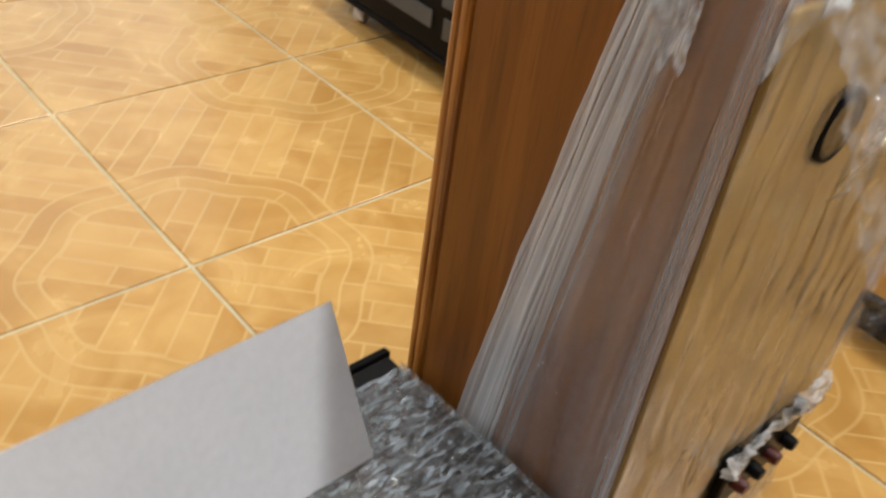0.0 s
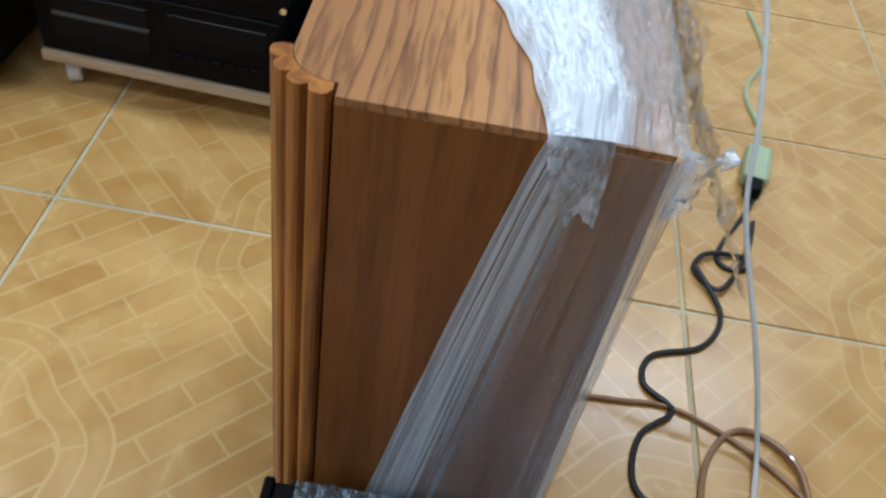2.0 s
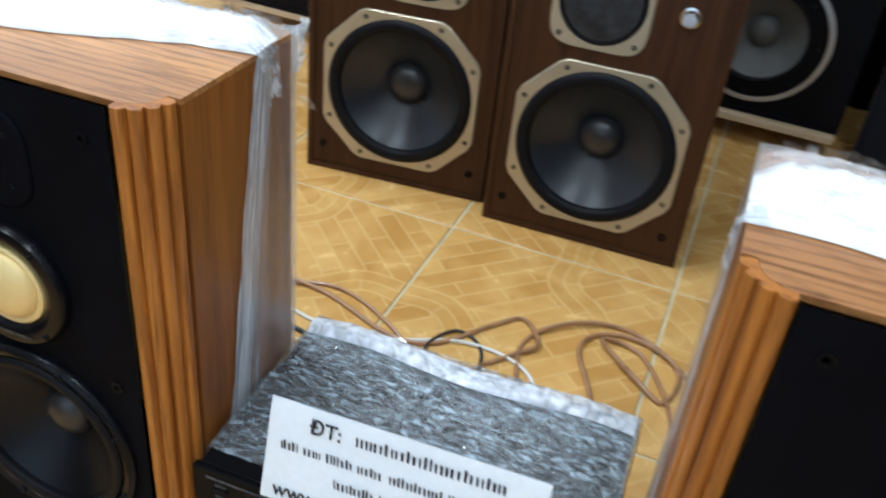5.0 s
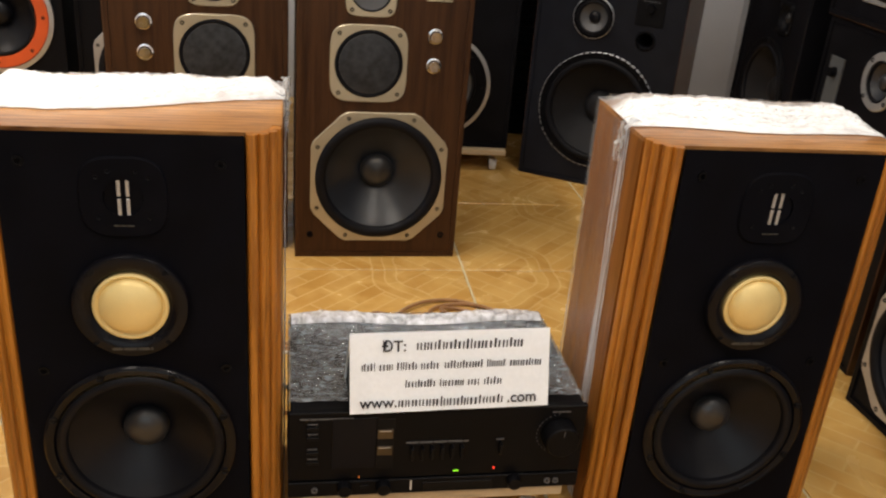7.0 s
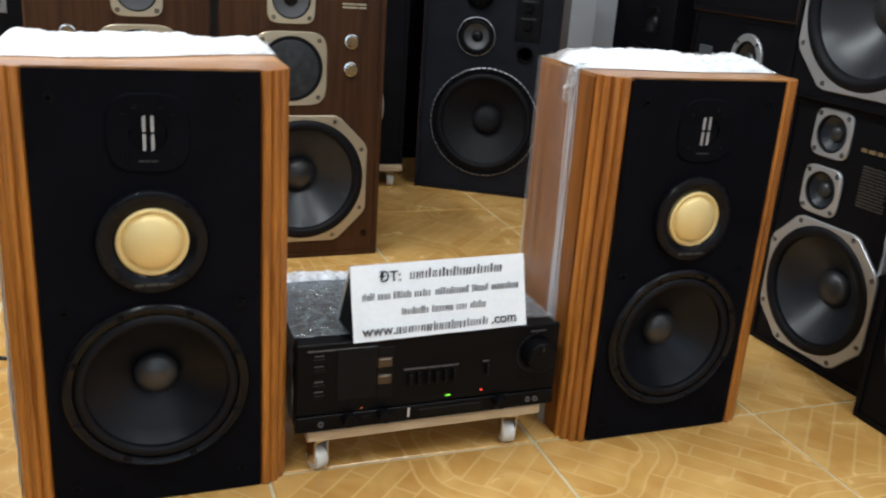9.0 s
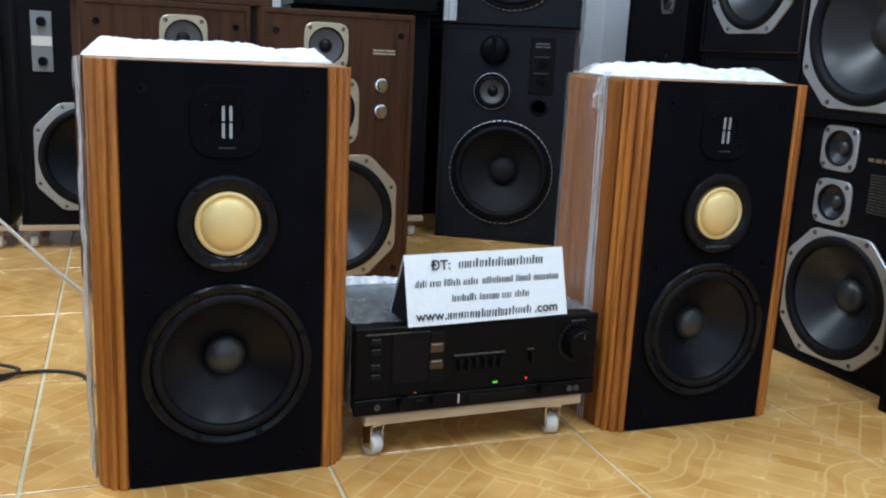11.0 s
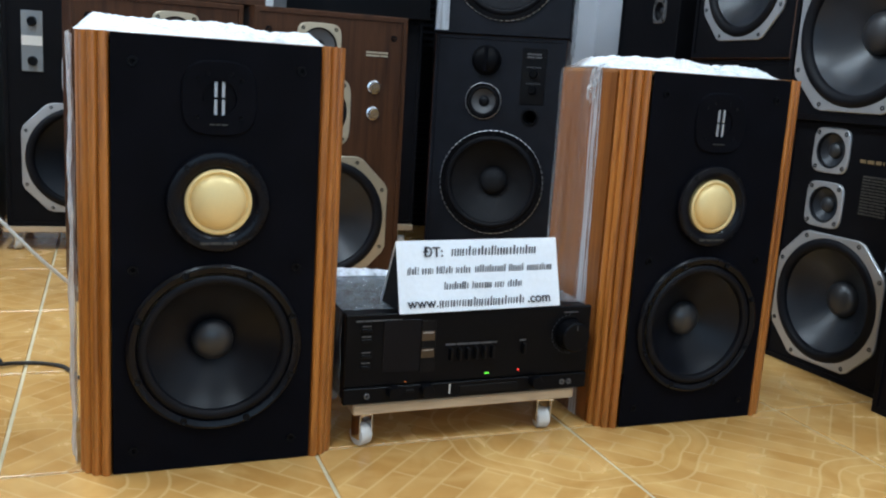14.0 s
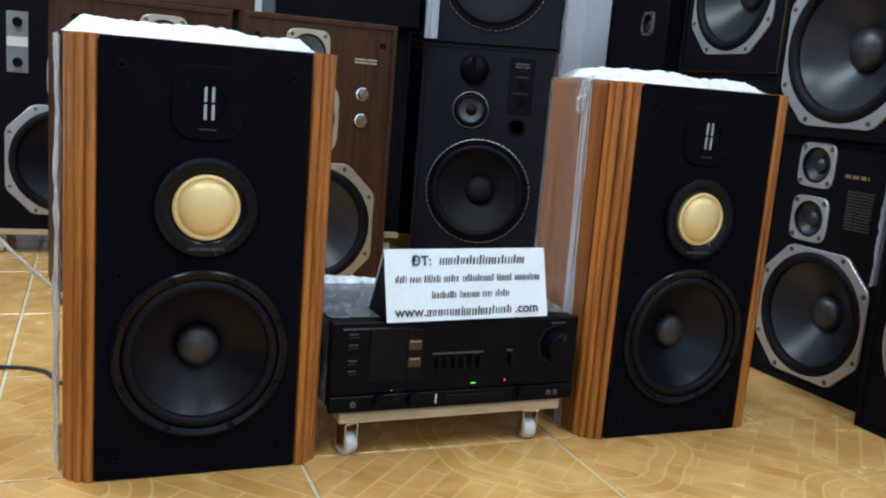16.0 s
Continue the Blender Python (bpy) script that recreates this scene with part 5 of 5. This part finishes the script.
component(pose(-1.087, 1.372, 0.211), 0.482, 0.155, 0.34, "black rack amplifier with grey panels in a stack", BLACK_PLASTIC, "stack of components", "panel")
low = thing("packing_block", pose(-0.10, 1.46, 0), "low dark packing block wrapped in film under gold amplifiers", "block")
part("block", box(-0.21, 0.20, 0.0, 0.30, 0.0, 0.070, 0.006), BLACK_VINYL, low)
part("film_cover", sheet(lambda u, v: (-0.22 + 0.43 * u, -0.006, 0.001 + 0.072 * v), 36, 8, 0.022, (30, 20, 40), 81, (0, -1, 0.2)), FILM_THIN, low, smooth=True)
component(pose(-0.103, 1.445, 0.0705), 0.43, 0.150, 0.30, "gold amplifier in a stack of two", GOLD_PANEL, "gold components", "gold")
component(pose(-0.110, 1.440, 0.250), 0.43, 0.150, 0.30, "gold amplifier stacked on another over film", GOLD_PANEL, "gold components", "gold")
wad = thing("film_bundle", pose(-0.105, 1.45, 0.2205), "folded grey packing film between two gold amplifiers", "packing film")
part("bundle", box(-0.205, 0.205, 0.0, 0.27, 0.0, 0.029, 0.008, 2), BLACK_VINYL, wad)
part("film_cover", sheet(lambda u, v: (-0.208 + 0.416 * u, -0.004, 0.001 + 0.028 * v), 36, 5, 0.008, (30, 20, 60), 83, (0, -1, 0)), FILM_EDGE, wad, smooth=True)


# ---- cables on the floor ----
def cable(points, radius, mat, label):
    ob = part("cable", tube(points, radius), mat, smooth=True)
    return tagged(ob, label, "cable", "cables on the floor")


R = 0.0035
cable([(0.10, 1.50, 0.55), (0.18, 1.42, 0.46), (0.21, 1.37, 0.40), (0.23, 1.28, 0.30), (0.24, 1.21, 0.22), (0.29, 1.10, 0.10), (0.315, 1.02, 0.02), (0.312, 0.96, R), (0.297, 0.867, R), (0.314, 0.762, R), (0.377, 0.636, R), (0.359, 0.521, R), (0.25, 0.46, R), (0.16, 0.44, R)], 0.0035, WHITE_CABLE, "thin white cable hanging down to the tiled floor")
cable([(0.355, 1.55, 0.012), (0.350, 1.50, 0.006), (0.292, 1.381, 0.004), (0.30, 1.345, 0.004), (0.336, 1.352, 0.004), (0.33, 1.375, 0.004), (0.27, 1.36, 0.010), (0.252, 1.325, 0.004), (0.288, 1.290, 0.010), (0.33, 1.37, 0.014), (0.352, 1.46, 0.006)], 0.004, BLACK_CABLE, "black power cord tangled by a plug")
cable([(0.252, 1.325, 0.012), (0.288, 1.246, 0.004), (0.258, 1.178, 0.004), (0.187, 1.143, 0.004), (0.176, 1.093, 0.004), (0.213, 1.057, 0.006), (0.171, 1.010, 0.004), (0.164, 0.942, 0.004), (0.195, 0.914, 0.004), (0.254, 0.925, 0.004), (0.262, 0.885, 0.004), (0.22, 0.80, 0.004), (0.14, 0.70, 0.004)], 0.004, BLACK_CABLE, "black power cord lying in bends on the tiles")
cable([(0.07, 1.05, R), (0.144, 1.058, R), (0.221, 1.062, R), (0.319, 1.016, R), (0.385, 0.955, R), (0.40, 0.88, R), (0.36, 0.78, R), (0.30, 0.70, R), (0.20, 0.62, R), (0.12, 0.58, R)], 0.0035, CLEAR_CABLE, "clear copper speaker cable looped on the floor")
cable([(0.10, 0.75, R), (0.19, 0.83, R), (0.238, 0.90, R), (0.255, 0.99, R), (0.29, 1.045, R), (0.335, 1.045, 0.006), (0.375, 1.0, 0.008), (0.375, 0.90, R), (0.33, 0.76, R), (0.35, 0.68, R), (0.45, 0.61, R), (0.49, 0.57, R), (0.43, 0.525, 0.008), (0.38, 0.56, R), (0.30, 0.60, R), (0.15, 0.55, R)], 0.0042, CLEAR_CABLE, "clear copper speaker cable looped on the floor")
cable([(0.15, 0.50, R), (0.30, 0.52, R), (0.43, 0.55, R), (0.52, 0.486, 0.01), (0.555, 0.387, R), (0.488, 0.294, R), (0.40, 0.30, R), (0.426, 0.352, 0.010), (0.50, 0.43, 0.01), (0.50, 0.36, R), (0.38, 0.286, R), (0.20, 0.24, R), (0.10, 0.20, R)], 0.0042, CLEAR_CABLE, "clear copper speaker cable looped on the floor")
cable([(0.14, 0.42, R), (0.32, 0.40, R), (0.46, 0.46, 0.008), (0.53, 0.42, R), (0.52, 0.33, 0.008), (0.43, 0.25, R), (0.25, 0.22, R), (0.10, 0.12, R)], 0.0042, CLEAR_CABLE, "clear copper speaker cable looped on the floor")
cable([(0.13, 0.68, R), (0.22, 0.70, R), (0.27, 0.66, R), (0.33, 0.69, 0.008), (0.40, 0.66, R), (0.36, 0.60, R), (0.20, 0.58, R)], 0.003, BLACK_CABLE, "thin dark cable behind the amplifier")
plug = thing("power_strip", pose(0.365, 1.60, 0, 0, 0, 80), "pale green cable socket with a black plug in it", "power strip")
part("socket", box(-0.055, 0.04, -0.022, 0.022, 0.001, 0.032, 0.008, 2), GREEN_PLASTIC, plug)
part("plug", box(-0.085, -0.052, -0.014, 0.014, 0.006, 0.030, 0.005, 2), BLACK_PLASTIC, plug)
cable([(0.372, 1.64, 0.012), (0.385, 1.72, 0.005), (0.37, 1.84, 0.004), (0.42, 1.98, 0.004), (0.40, 2.15, 0.004)], 0.004, GREEN_PLASTIC, "pale green extension cord on the tiles")

# ---- floor tiles ----
GLAZE = tile_glaze("tile_glaze", P)
tile_mesh = bpy.data.meshes.new("tile")
half = P / 2 - 0.0032
tb = bmesh.new()
for z, s in ((-0.008, half), (-0.0012, half), (0.0, half - 0.0014)):
    ring = [tb.verts.new((sx * s, sy * s, z)) for sx, sy in ((-1, -1), (1, -1), (1, 1), (-1, 1))]
    if z > -0.008:
        for k in range(4):
            tb.faces.new((last[k], last[(k + 1) % 4], ring[(k + 1) % 4], ring[k]))
    last = ring
tb.faces.new(ring)
bmesh.ops.recalc_face_normals(tb, faces=tb.faces)
tb.to_mesh(tile_mesh)
tb.free()
tile_mesh.materials.append(GLAZE)
ct, st = math.cos(radians(TILE_TURN)), math.sin(radians(TILE_TURN))
for i in range(-13, 6):
    for j in range(-5, 10):
        cx, cy = (i + 0.5) * P, (j + 0.5) * P
        wx, wy = ORIGIN[0] + cx * ct - cy * st, ORIGIN[1] + cx * st + cy * ct
        if X0 - 0.15 < wx < X1 + 0.15 and Y0 - 0.15 < wy < Y1 + 0.15:
            o = new("tile", tile_mesh)
            o.parent = floor
            o.matrix_basis = pose(wx, wy, 0, 0, 0, TILE_TURN + 90 * ((i + j) % 2))
